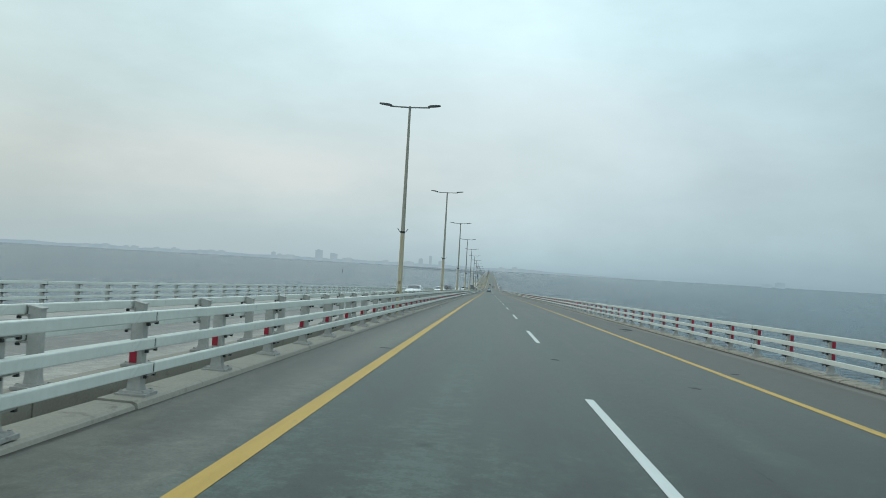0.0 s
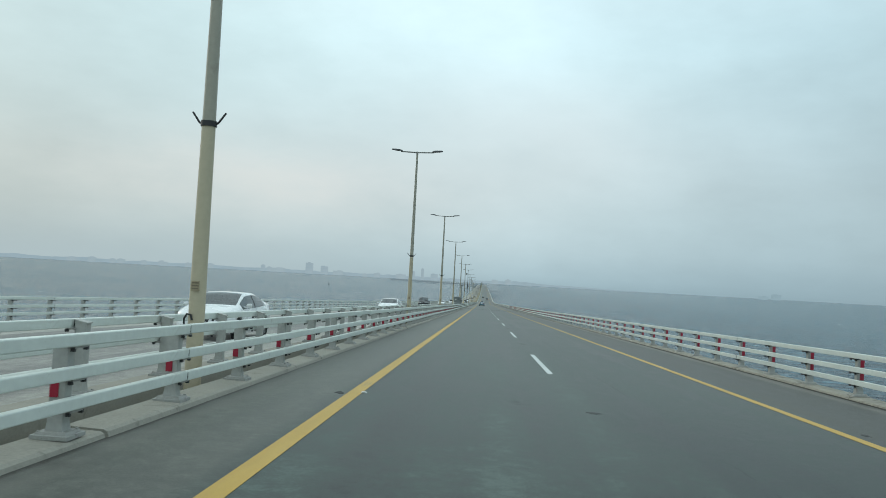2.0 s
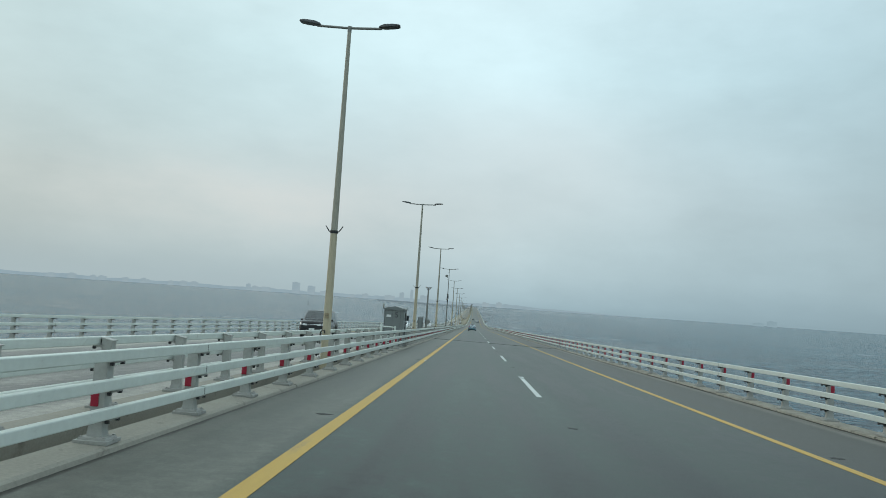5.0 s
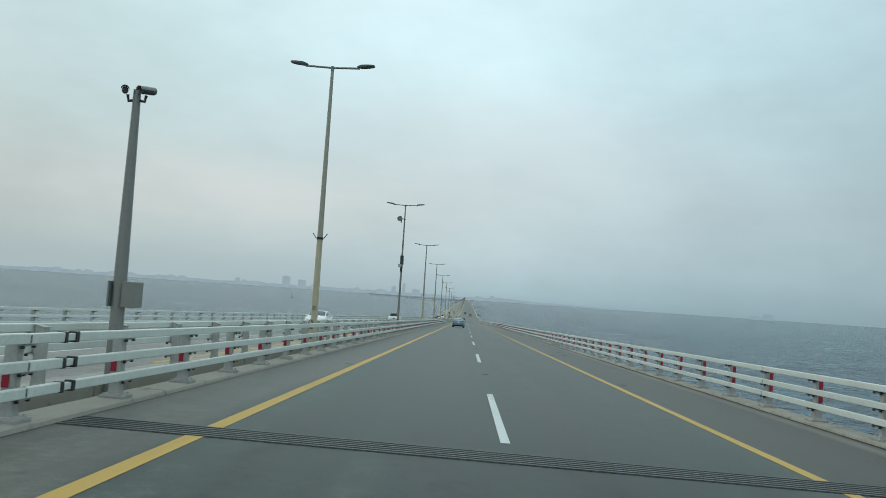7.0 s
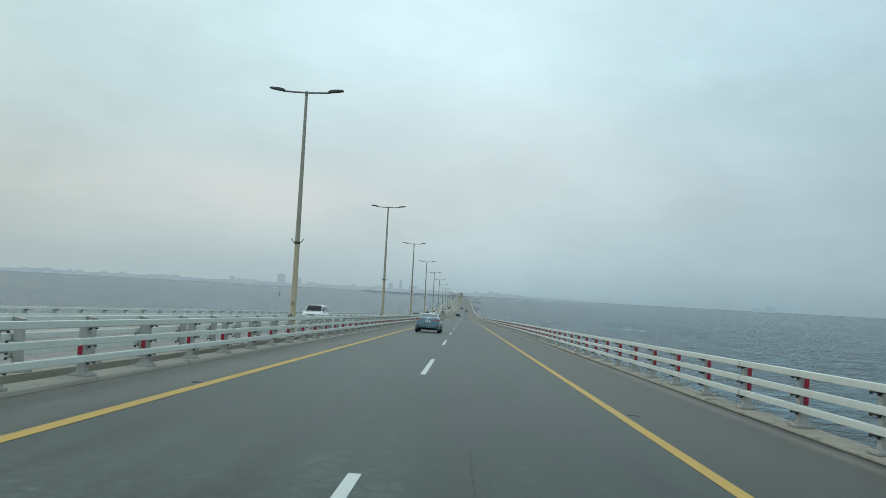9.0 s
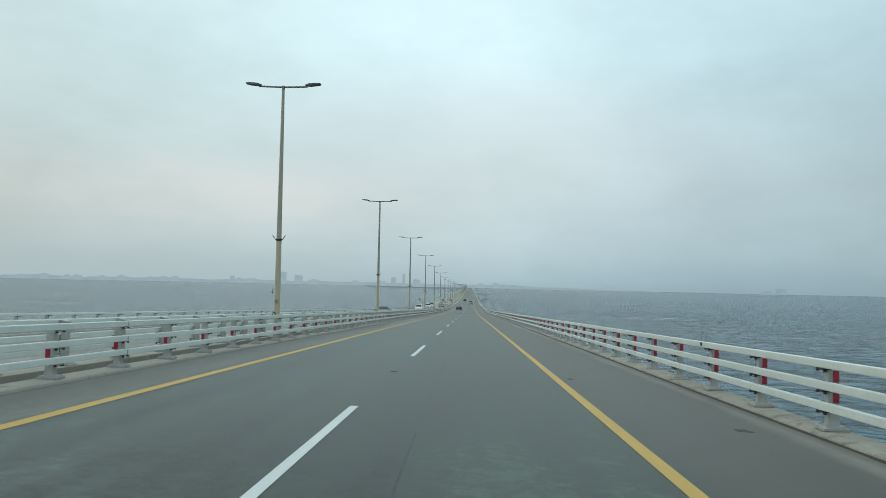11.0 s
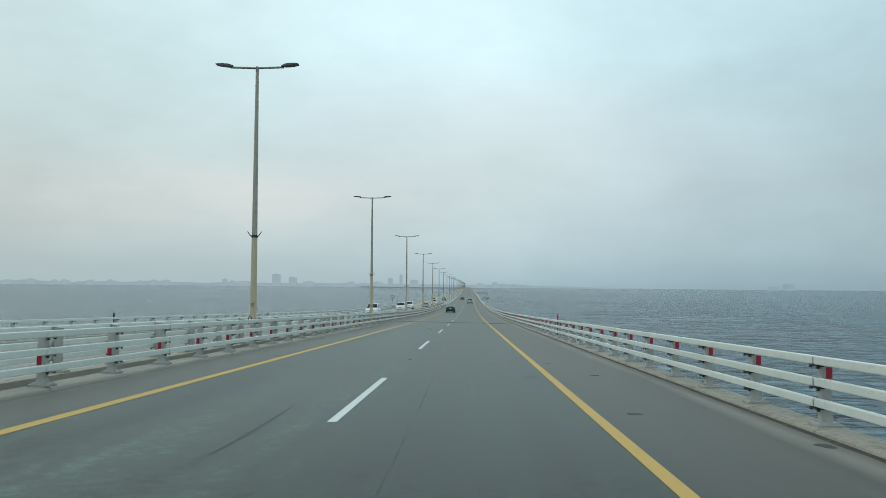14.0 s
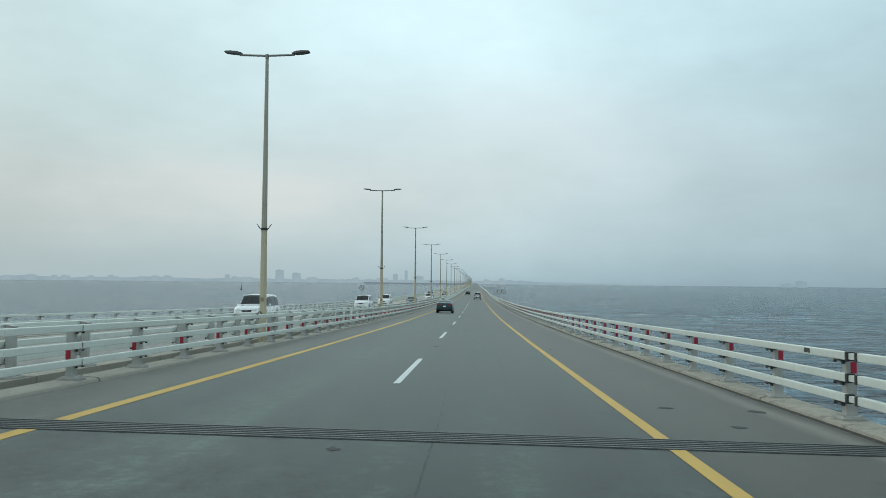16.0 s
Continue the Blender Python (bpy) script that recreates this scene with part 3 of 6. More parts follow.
def post_meshes(s, mark, bracket):
    """Shared meshes of one post, traffic towards s: body, base plate and red panel. Origin on the kerb."""
    bm = bmesh.new()
    prof = [(-0.090, 0.045, 0.060), (-0.090, 0.045, 0.060), (-0.092, 0.047, 0.062), (-0.104, 0.060, 0.074)]
    rings = []
    for (xo, xi, dy), (zo, zi) in zip(prof, ((0.812, 0.84), (0.16, 0.16), (0.08, 0.08), (-0.01, -0.01))):
        rings.append([bm.verts.new((x * s, y, z)) for x, y, z in ((xo, -dy, zo), (xi, -dy, zi), (xi, dy, zi), (xo, dy, zo))])
    for a, b in zip(rings, rings[1:]):
        for k in range(4):
            bm.faces.new((a[k], a[(k + 1) % 4], b[(k + 1) % 4], b[k]))
    bm.faces.new(rings[0])
    bm.faces.new(rings[-1][::-1])
    # slanting cap
    box(bm, (-0.022 * s, 0, 0.834), (0.172, 0.14, 0.014), 0.0, turn=Matrix.Rotation(radians(-11.7 * s), 3, "Y"))
    for z in (0.187, 0.457, 0.743):
        box(bm, (0.082 * s, 0, z), (0.105, 0.22, 0.022), 0.0, mat=1)
        for dy in (-0.11, 0.11):
            box(bm, (0.115 * s, dy, z - 0.02), (0.035, 0.035, 0.03), 0.0, mat=2)
    body = part("post", bm, [M_POST, bracket, M_STEEL])
    bm = bmesh.new()
    box(bm, (-0.02 * s, 0, -0.034), (0.34, 0.32, 0.040), 0.006)
    box(bm, (-0.02 * s, 0, -0.003), (0.29, 0.27, 0.026), 0.006, top=(0.90, 0.90))
    for dx in (-0.135 * s, 0.095 * s):
        for dy in (-0.105, 0.105):
            tube(bm, [(dx, dy, -0.02), (dx, dy, 0.018)], 0.018, 6)
    plate = part("base_plate", bm, M_PLINTH)
    panels = []
    for z0, z1 in mark:
        bm = bmesh.new()
        box(bm, (-0.050 * s, -0.066, (z0 + z1) / 2), (0.080, 0.008, z1 - z0), 0.002)
        panels.append(part("red_panel", bm, M_RED))
    data = [o.data for o in (body, plate, *panels)]
    for o in (body, plate, *panels):
        bpy.data.objects.remove(o)
    return data


def beam_mesh(length):
    bm = bmesh.new()
    box(bm, (0, 0, 0), (0.085, length, 0.110), 0.012)
    ob = part("beam", bm, M_RAIL)
    data = ob.data
    bpy.data.objects.remove(ob)
    return data


STEP = 2.568
SPAN = 6
BEAM = beam_mesh(STEP * SPAN - 0.025)
SLEEVE_BM = bmesh.new()
box(SLEEVE_BM, (0, 0, 0), (0.068, 0.16, 0.082), 0.006)
SLEEVE_OB = part("sleeve", SLEEVE_BM, M_STEEL)
SLEEVE = SLEEVE_OB.data
bpy.data.objects.remove(SLEEVE_OB)
CLAMP_BM, INNER_BM = bmesh.new(), bmesh.new()
box(CLAMP_BM, (0, 0, 0), (0.105, 0.07, 0.124), 0.006)
box(INNER_BM, (0, 0, 0), (0.066, 0.40, 0.080), 0.006)
CLAMP_OB, INNER_OB = part("clamp", CLAMP_BM, M_STEEL), part("inner_sleeve", INNER_BM, M_RAIL)
CLAMP, INNER = CLAMP_OB.data, INNER_OB.data
bpy.data.objects.remove(CLAMP_OB)
bpy.data.objects.remove(INNER_OB)
HEIGHTS = (0.372, 0.642, 0.928)


def chord(x, y0, y1, up):
    a, b = P(x, y0, up), P(x, y1, up)
    m = (b - a).to_track_quat("Y", "Z").to_matrix().to_4x4()
    m.translation = (a + b) / 2
    return m


def bent_beam(x, y0, y1, up):
    """A box beam knocked down and out between two posts."""
    bm = bmesh.new()
    dip = curve(((y0, 0.0), (480.6, 0.015), (481.2, -0.055), (481.9, -0.045), (482.7, -0.02), (483.7, 0.005), (y1, 0.0)))
    push = curve(((y0, 0.0), (480.3, 0.0), (481.3, 0.05), (482.2, 0.03), (483.7, 0.0), (y1, 0.0)))
    n = 60
    rings = []
    for k in range(n + 1):
        y = y0 + (y1 - y0) * k / n
        rings.append([bm.verts.new(P(x + push(y) + dx, y, up + dip(y) + dz))
                      for dx, dz in ((-0.042, -0.04), (-0.032, -0.051), (0.032, -0.051), (0.042, -0.04), (0.042, 0.04), (0.032, 0.051), (-0.032, 0.051), (-0.042, 0.04))])
    for a, b in zip(rings, rings[1:]):
        for k in range(8):
            bm.faces.new((a[k], a[(k + 1) % 8], b[(k + 1) % 8], b[k]))
    bm.faces.new(rings[0][::-1])
    bm.faces.new(rings[-1])
    return bm


# stretches where the posts carry no lower red panel
BARE = ((128.0, 150.0), (328.5, 331.0), (367.0, 394.0), (402.0, 470.5), (480.0, 511.5), (530.0, 560.0))


def guard_rail(x_post, x_rail, y0, y1, phase, mark, label, rnd):
    """One length of guard rail between two expansion joints: posts on base plates and three box beams."""
    s = 1 if x_rail > x_post else -1
    thing = empty("guard_rail", pose(0, 0, 0), label, "guard rail", "guard rails along the causeway")
    body, plate, *panels = post_meshes(s, mark, M_PLINTH if abs(x_post + 6.7) < 1 else M_STEEL)
    k = math.ceil((y0 - phase) / STEP)
    first = None
    begin = y0
    while phase + k * STEP < y1:
        y = phase + k * STEP
        m = Matrix.Translation(P(x_post, y, 0.12)) @ pose(0, 0, 0, rnd.uniform(-0.6, 0.6), rnd.uniform(-0.6, 0.6), rnd.uniform(-1.5, 1.5))
        post = place("post", body, m, thing)
        place("base_plate", plate, Matrix.Translation(P(x_post, y, 0.12)), thing)
        for i, data in enumerate(panels):
            if (i == 0 and not (x_rail > 0 and 480.5 < y < 482.5)) or i == 1 and not any(a < y < b for a, b in BARE):
                place("red_panel", data, m, thing)
        if k % SPAN == 0 or first is None:
            first, at = y, y
            if begin is not None:
                at, begin = begin, None
            end = min(phase + (k // SPAN * SPAN + SPAN) * STEP, y1)
            for up in HEIGHTS:
                if x_rail > 0 and up == HEIGHTS[0] and at < 481.5 < end:
                    part("beam", bent_beam(x_rail, at, end - 0.03, up), M_RAIL, thing, "dented white beam")
                elif abs(end - at - STEP * SPAN) < 0.01:
                    place("beam", BEAM, chord(x_rail, at, end, up + rnd.uniform(-0.004, 0.004)), thing)
                else:
                    place("beam", beam_mesh(end - at - 0.03), chord(x_rail, at, end, up), thing)
                place("sleeve", SLEEVE, chord(x_rail, y - 0.03, y + 0.03, up), thing)
        k += 1
    return thing


def far_rail(x_post, x_rail, y0, y1, step):
    bm = bmesh.new()
    y = y0
    while y < y1:
        p = P(x_post, y, 0.12)
        box(bm, p + Vector((0, 0, 0.42)), (0.2, 0.15, 0.84))
        y += step
    for up in HEIGHTS:
        ys = stations(y0, y1)
        for a, b in zip(ys, ys[1:]):
            q = [bm.verts.new(P(x_rail + dx, yy, up + dz)) for yy in (a, b) for dx, dz in ((-0.04, -0.05), (0.04, -0.05), (0.04, 0.05), (-0.04, 0.05))]
            for k in range(4):
                bm.faces.new((q[k], q[(k + 1) % 4], q[4 + (k + 1) % 4], q[4 + k]))
    return tagged(part("distant_guard_rail", bm, M_RAIL), "white steel guard rail running into the distance", "guard rail", kind="stuff")


rnd = random.Random(4)
LOWMARK, RIGHTMARK = ((0.300, 0.450),), ((0.575, 0.725), (0.305, 0.455))
for x_post, x_rail, phases, mark, label in (
        (-6.11, -5.99, (-29.56, 204.12, 499.45), LOWMARK, "white steel guard rail with red panels beside the inner shoulder"),
        (5.525, 5.43, (-29.16, 304.60, 497.40), RIGHTMARK, "white steel guard rail with red panels along the sea side"),
        (-7.27, -7.39, (-29.6, 204.2, 499.6), (), "white steel guard rail of the opposite carriageway at the median"),
        (-18.98, -18.86, (-9.0, 187.0, 496.0), (), "white steel guard rail along the far sea side")):
    bounds = (-60.0, JOINTS[0], 497.00 if x_rail > 0 else JOINTS[1], 660.0)
    for y0, y1, phase in zip(bounds, bounds[1:], phases):
        rail = guard_rail(x_post, x_rail, y0 + 0.10, y1 - 0.10, phase, mark, label, rnd)
        if y1 < 600:
            for up in HEIGHTS:
                place("inner_sleeve", INNER, chord(x_rail, y1 - 0.2, y1 + 0.2, up), rail)
                for d in (-0.13, 0.13):
                    place("clamp", CLAMP, chord(x_rail, y1 + d - 0.03, y1 + d + 0.03, up), rail)
    far_rail(x_post, x_rail, 661.0, 1500.0, 2.5)



def beam_mark(y, n):
    """A stencilled mark on the traffic side of the top beam: plain dark bars."""
    for k in range(n):
        bm = bmesh.new()
        box(bm, P(5.384, y - 0.07 * k, HEIGHTS[2] + 0.008), (0.006, 0.045 if k else 0.055, 0.066))
        tagged(part("stencil_mark", bm, M_TRIM_BAR), "dark stencilled mark on a white guard rail beam", "stencil mark", "stencil marks on the guard rail")


M_TRIM_BAR = material("stencil_paint", (0.03, 0.03, 0.032), 0.6, spread=0.2, grain=60, patch=4, bump=0.05, dirt=(0.2, 0.2, 0.19), dirt_at=0.6)
beam_mark(328.05, 2)
beam_mark(498.45, 3)

# ---------------------------------------------------------------- lamp posts
LAMP_STEP = 34.226


def lamp_post(detail=True):
    """A tall tapered pole with a T arm and two flat lamp heads. Origin at its foot in the median."""
    thing = empty("street_lamp", Matrix(), "tall cream steel street lamp with two dark lamp heads", "street lamp", "street lamps in the median")
    H = 9.88 + 0.42 - 0.09
    bm = bmesh.new()
    tube(bm, [(0, 0, 0.02), (0, 0, 1.6), (0, 0, 4.26)], [0.124, 0.117, 0.099], 16)
    part("pole", bm, M_CREAM, thing, smooth=True)
    bm = bmesh.new()
    tube(bm, [(0, 0, 4.26), (0, 0, 7.0), (0, 0, H)], [0.097, 0.078, 0.054], 16)
    part("pole_top", bm, M_POLETOP, thing, "weathered grey upper pole", smooth=True)
    bm = bmesh.new()
    box(bm, (0, 0, 0.0), (0.46, 0.46, 0.05), 0.008)
    for a in range(4):
        t = Matrix.Rotation(a * math.pi / 2, 3, "Z")
        box(bm, t @ Vector((0.17, 0, 0.11)), (0.10, 0.015, 0.18), 0.0, turn=t)
    part("base_plate", bm, M_CREAM, thing)
    bm = bmesh.new()
    box(bm, (0, -0.128, 1.86), (0.13, 0.012, 0.15), 0.004)
    plaque = part("number_plaque", bm, M_PLAQUE, thing, "small faded tan plaque")
    for k in range(3):
        bm = bmesh.new()
        box(bm, (0, -0.136, 1.905 - 0.042 * k), (0.10, 0.006, 0.020), 0.0)
        part("bar", bm, M_FADED, plaque)
    bm = bmesh.new()
    tube(bm, [(-0.13, -0.04, 1.20), (-0.15, -0.08, 1.26), (-0.15, -0.09, 1.38), (-0.10, -0.12, 1.45), (-0.04, -0.13, 1.44), (-0.02, -0.13, 1.36)], 0.016, 6)
    part("cable_loop", bm, M_STEEL, thing, "dark cable loop")
    bm = bmesh.new()
    tube(bm, [(0, 0, 4.21), (0, 0, 4.29)], 0.118, 16)
    collar = part("collar", bm, M_STEEL, thing, "dark rusty steel collar", smooth=True)
    for s in (-1, 1):
        bm = bmesh.new()
        tube(bm, [(0.10 * s, 0, 4.25), (0.135 * s, 0, 4.26), (0.25 * s, 0, 4.42)], 0.015, 6)
        part("hook", bm, M_STEEL, collar)
    bm = bmesh.new()
    tube(bm, [(-0.95, 0, H + 0.03), (0, 0, H), (0.95, 0, H + 0.03)], 0.036, 10)
    tube(bm, [(0, 0, H - 0.12), (0, 0, H + 0.05)], 0.06, 12)
    part("arm", bm, M_GREYPOLE, thing, smooth=True)
    for s in (-1, 1):
        bm = bmesh.new()
        turn = Matrix.Rotation(-s * radians(6), 3, "Y")
        rows = [(0.86, 0.05, 0.05), (0.93, 0.09, 0.075), (1.02, 0.15, 0.09), (1.25, 0.17, 0.075), (1.42, 0.15, 0.05), (1.47, 0.10, 0.03)]
        rings = []
        for r, w, h in rows:
            z = H + 0.07 + (r - 0.86) * 0.10
            rings.append([bm.verts.new((r * s, y, z + dz)) for y, dz in ((-w, -h * 0.3), (w, -h * 0.3), (w * 0.85, h * 0.6), (-w * 0.85, h * 0.6))])
        for a, b in zip(rings, rings[1:]):
            for k in range(4):
                bm.faces.new((a[k], a[(k + 1) % 4], b[(k + 1) % 4], b[k]))
        bm.faces.new(rings[0])
        bm.faces.new(rings[-1][::-1])
        part("lamp_head", bm, M_HEAD, thing, "flat dark lamp head")
    return thing


# lamps that stand a little off their regular spacing
SHIFTED = {5: 0.22, 9: 0.12, 10: 0.28, 14: -0.35}


def lamp_pose(k):
    y = k * LAMP_STEP + SHIFTED.get(k, 0.0)
    return Matrix.Translation((MEDIAN + 0.015 + bend(y), y, road_z(y) + 0.09 - 0.42)) @ pose(0, 0, 0, 0, -0.13, 0)


first_lamp = lamp_post()
first_lamp.matrix_world = lamp_pose(-3)
for k in range(-2, 62):
    lamp = copy_thing(first_lamp, lamp_pose(k))
    if k == 7:
        # the one that carries radio gear: bare grey pole without hooks
        tagged(lamp, "grey galvanised street lamp carrying a dish and radio boxes")
        for child in list(lamp.children):
            if child.name.startswith("collar"):
                for hook in list(child.children):
                    bpy.data.objects.remove(hook)
                bpy.data.objects.remove(child)
            elif child.name.startswith("pole") and not child.name.startswith("pole_top"):
                child.data = child.data.copy()
                child.data.materials[0] = M_GREYPOLE
                child.scale = (0.78, 0.78, 1)
            elif child.name.startswith("pole_top"):
                child.data = child.data.copy()
                child.data.materials[0] = M_GREYPOLE
                child.scale = (0.80, 0.80, 1)


# ---------------------------------------------------------------- vehicles
from mathutils.bvhtree import BVHTree


def car_paint(name, base, metal=0.0, rough=0.28):
    m = material(name, base, rough, metal=metal, spread=0.05, grain=220, patch=1.6, bump=0.0, coat=0.8 if base[1] > 0.1 else 0.25,
                 spec=0.5 if base[1] > 0.1 else 0.22, dirt=tuple(c * 0.8 + 0.015 for c in base), dirt_at=0.70)
    return m


M_BLUECAR = car_paint("blue_grey_metallic_paint", (0.100, 0.192, 0.232), 0.50, 0.30)
M_WHITECAR = car_paint("white_car_paint", (0.72, 0.74, 0.74))
M_DARKCAR = car_paint("dark_teal_car_paint", (0.018, 0.042, 0.050), 0.3)
M_BLACKCAR = car_paint("black_car_paint", (0.008, 0.009, 0.011), 0.1)
M_SILVERCAR = car_paint("silver_car_paint", (0.32, 0.34, 0.35), 0.5)
M_TRIM = material("black_plastic_trim", (0.016, 0.017, 0.018), 0.55, spread=0.2, grain=60, patch=4, bump=0.1)
M_CHROME = material("chrome", (0.75, 0.76, 0.77), 0.14, metal=1.0, spread=0.04, grain=30, patch=6, bump=0.0)
M_ALLOY = material("alloy_rim", (0.50, 0.51, 0.52), 0.3, metal=0.85, spread=0.06, grain=30, patch=6, bump=0.0)
M_TYRE = material("tyre_rubber", (0.022, 0.022, 0.023), 0.8, spread=0.2, grain=60, patch=6, bump=0.2)
M_TAIL = material("red_tail_lens", (0.22, 0.006, 0.014), 0.2, spread=0.1, grain=30, patch=9, bump=0.0, coat=0.2, spec=0.3)
M_CLEAR = material("clear_lamp_lens", (0.55, 0.57, 0.58), 0.1, spread=0.1, grain=50, patch=12, bump=0.0, coat=0.8)
M_BAND = material("pale_reversing_lens", (0.40, 0.33, 0.33), 0.2, spread=0.2, grain=60, patch=14, bump=0.0)
M_PLATE = material("white_number_plate", (0.72, 0.73, 0.72), 0.4, spread=0.05, grain=60, patch=12, bump=0.0)
M_SEAT = material("grey_seat_cloth", (0.10, 0.10, 0.10), 0.85, spread=0.12, grain=120, patch=5, bump=0.2)


def tinted_glass(name, tint, clear, ior=1.52):
    """Window glass: a glossy pane that lets part of the light through."""
    m = bpy.data.materials.new(name)
    m.use_nodes = True
    net = Net(m.node_tree)
    tree = m.node_tree
    out = tree.nodes.new("ShaderNodeOutputMaterial")
    gloss = tree.nodes.new("ShaderNodeBsdfGlossy")
    net.put(gloss, "Roughness", 0.09)
    net.put(gloss, "Color", (0.9, 0.95, 0.97, 1))
    clearb = tree.nodes.new("ShaderNodeBsdfTransparent")
    net.put(clearb, "Color", (*tint, 1))
    fres = tree.nodes.new("ShaderNodeFresnel")
    net.put(fres, "IOR", ior)
    mixer = tree.nodes.new("ShaderNodeMixShader")
    net.put(mixer, 0, net.math("ADD", fres.outputs[0], clear, clamp=True))
    tree.links.new(clearb.outputs[0], mixer.inputs[1])
    tree.links.new(gloss.outputs[0], mixer.inputs[2])
    tree.links.new(mixer.outputs[0], out.inputs[0])
    return m


M_GLASS = tinted_glass("car_glass", (0.58, 0.63, 0.64), 0.05)
M_SKYGLASS = tinted_glass("clear_windscreen_glass", (0.22, 0.25, 0.26), 0.05)
M_DARKGLASS = tinted_glass("dark_car_glass", (0.10, 0.12, 0.125), 0.0, 1.36)


SEDAN = dict(
    length=4.53, axles=(0.95, 3.65), wheel=0.315, arch=0.352, sill=0.20, track=0.79,
    top=((0, 0.66), (0.02, 0.80), (0.05, 0.94), (0.09, 1.045), (0.16, 1.075), (0.34, 1.095), (0.56, 1.125), (1.0, 1.255), (1.35, 1.345), (1.85, 1.388), (2.3, 1.385),
         (2.68, 1.34), (3.1, 1.165), (3.46, 1.00), (3.9, 0.915), (4.25, 0.80), (4.45, 0.66), (4.53, 0.52)),
    belt=((0, 0.60), (0.05, 0.86), (0.12, 0.96), (0.4, 1.005), (1.0, 0.985), (2.0, 0.93), (3.3, 0.875), (3.9, 0.81), (4.3, 0.69), (4.53, 0.46)),
    width=((0, 0.66), (0.05, 0.75), (0.15, 0.81), (0.4, 0.855), (0.95, 0.885), (2.2, 0.885), (3.6, 0.88), (4.0, 0.84), (4.3, 0.74), (4.46, 0.60), (4.53, 0.48)),
    roof=((0, 0.55), (0.12, 0.64), (0.56, 0.62), (1.35, 0.545), (1.9, 0.565), (2.6, 0.56), (3.46, 0.64), (3.9, 0.62), (4.3, 0.52), (4.53, 0.38)),
    low=((0, 0.36), (0.12, 0.24), (0.5, 0.20), (4.1, 0.20), (4.4, 0.22), (4.53, 0.30)),
    rear_glass=(0.48, 1.09), windshield=(2.62, 3.46), side=(0.92, 3.30), pillars=((1.16, 1.20), (1.98, 2.07)), quarter=None)
SUV = dict(
    length=4.95, axles=(1.05, 3.95), wheel=0.39, arch=0.435, sill=0.36, track=0.82,
    top=((0, 0.80), (0.03, 1.10), (0.08, 1.40), (0.16, 1.66), (0.28, 1.80), (0.7, 1.87), (1.8, 1.90), (2.7, 1.87), (3.0, 1.80), (3.35, 1.52), (3.66, 1.26), (4.1, 1.20), (4.6, 1.13), (4.86, 1.00), (4.95, 0.72)),
    belt=((0, 0.74), (0.06, 1.0), (0.2, 1.14), (1.0, 1.15), (2.6, 1.13), (3.6, 1.10), (4.2, 1.06), (4.7, 0.98), (4.95, 0.64)),
    width=((0, 0.82), (0.06, 0.90), (0.25, 0.945), (1.0, 0.96), (4.0, 0.96), (4.5, 0.92), (4.8, 0.84), (4.95, 0.74)),
    roof=((0, 0.70), (0.2, 0.68), (0.6, 0.68), (2.6, 0.69), (3.1, 0.69), (3.66, 0.76), (4.5, 0.74), (4.95, 0.62)),
    low=((0, 0.48), (0.2, 0.40), (0.6, 0.36), (4.4, 0.36), (4.8, 0.34), (4.95, 0.40)),
    rear_glass=(0.07, 0.24), windshield=(2.92, 3.66), side=(0.36, 3.50), pillars=((1.22, 1.34), (2.26, 2.38)), quarter=None)


CROSSOVER = dict(SUV, length=4.4, axles=(0.85, 3.45), wheel=0.35, arch=0.39, sill=0.28,
                 top=tuple((x * 0.889, z * 0.875) for x, z in SUV["top"]), belt=tuple((x * 0.889, z * 0.875) for x, z in SUV["belt"]),
                 width=tuple((x * 0.889, w * 0.96) for x, w in SUV["width"]), roof=tuple((x * 0.889, w * 0.92) for x, w in SUV["roof"]),
                 low=tuple((x * 0.889, z * 0.80) for x, z in SUV["low"]), rear_glass=(0.07, 0.30), windshield=(2.56, 3.25), side=(0.36, 3.10),
                 pillars=((1.06, 1.14), (1.98, 2.08)))


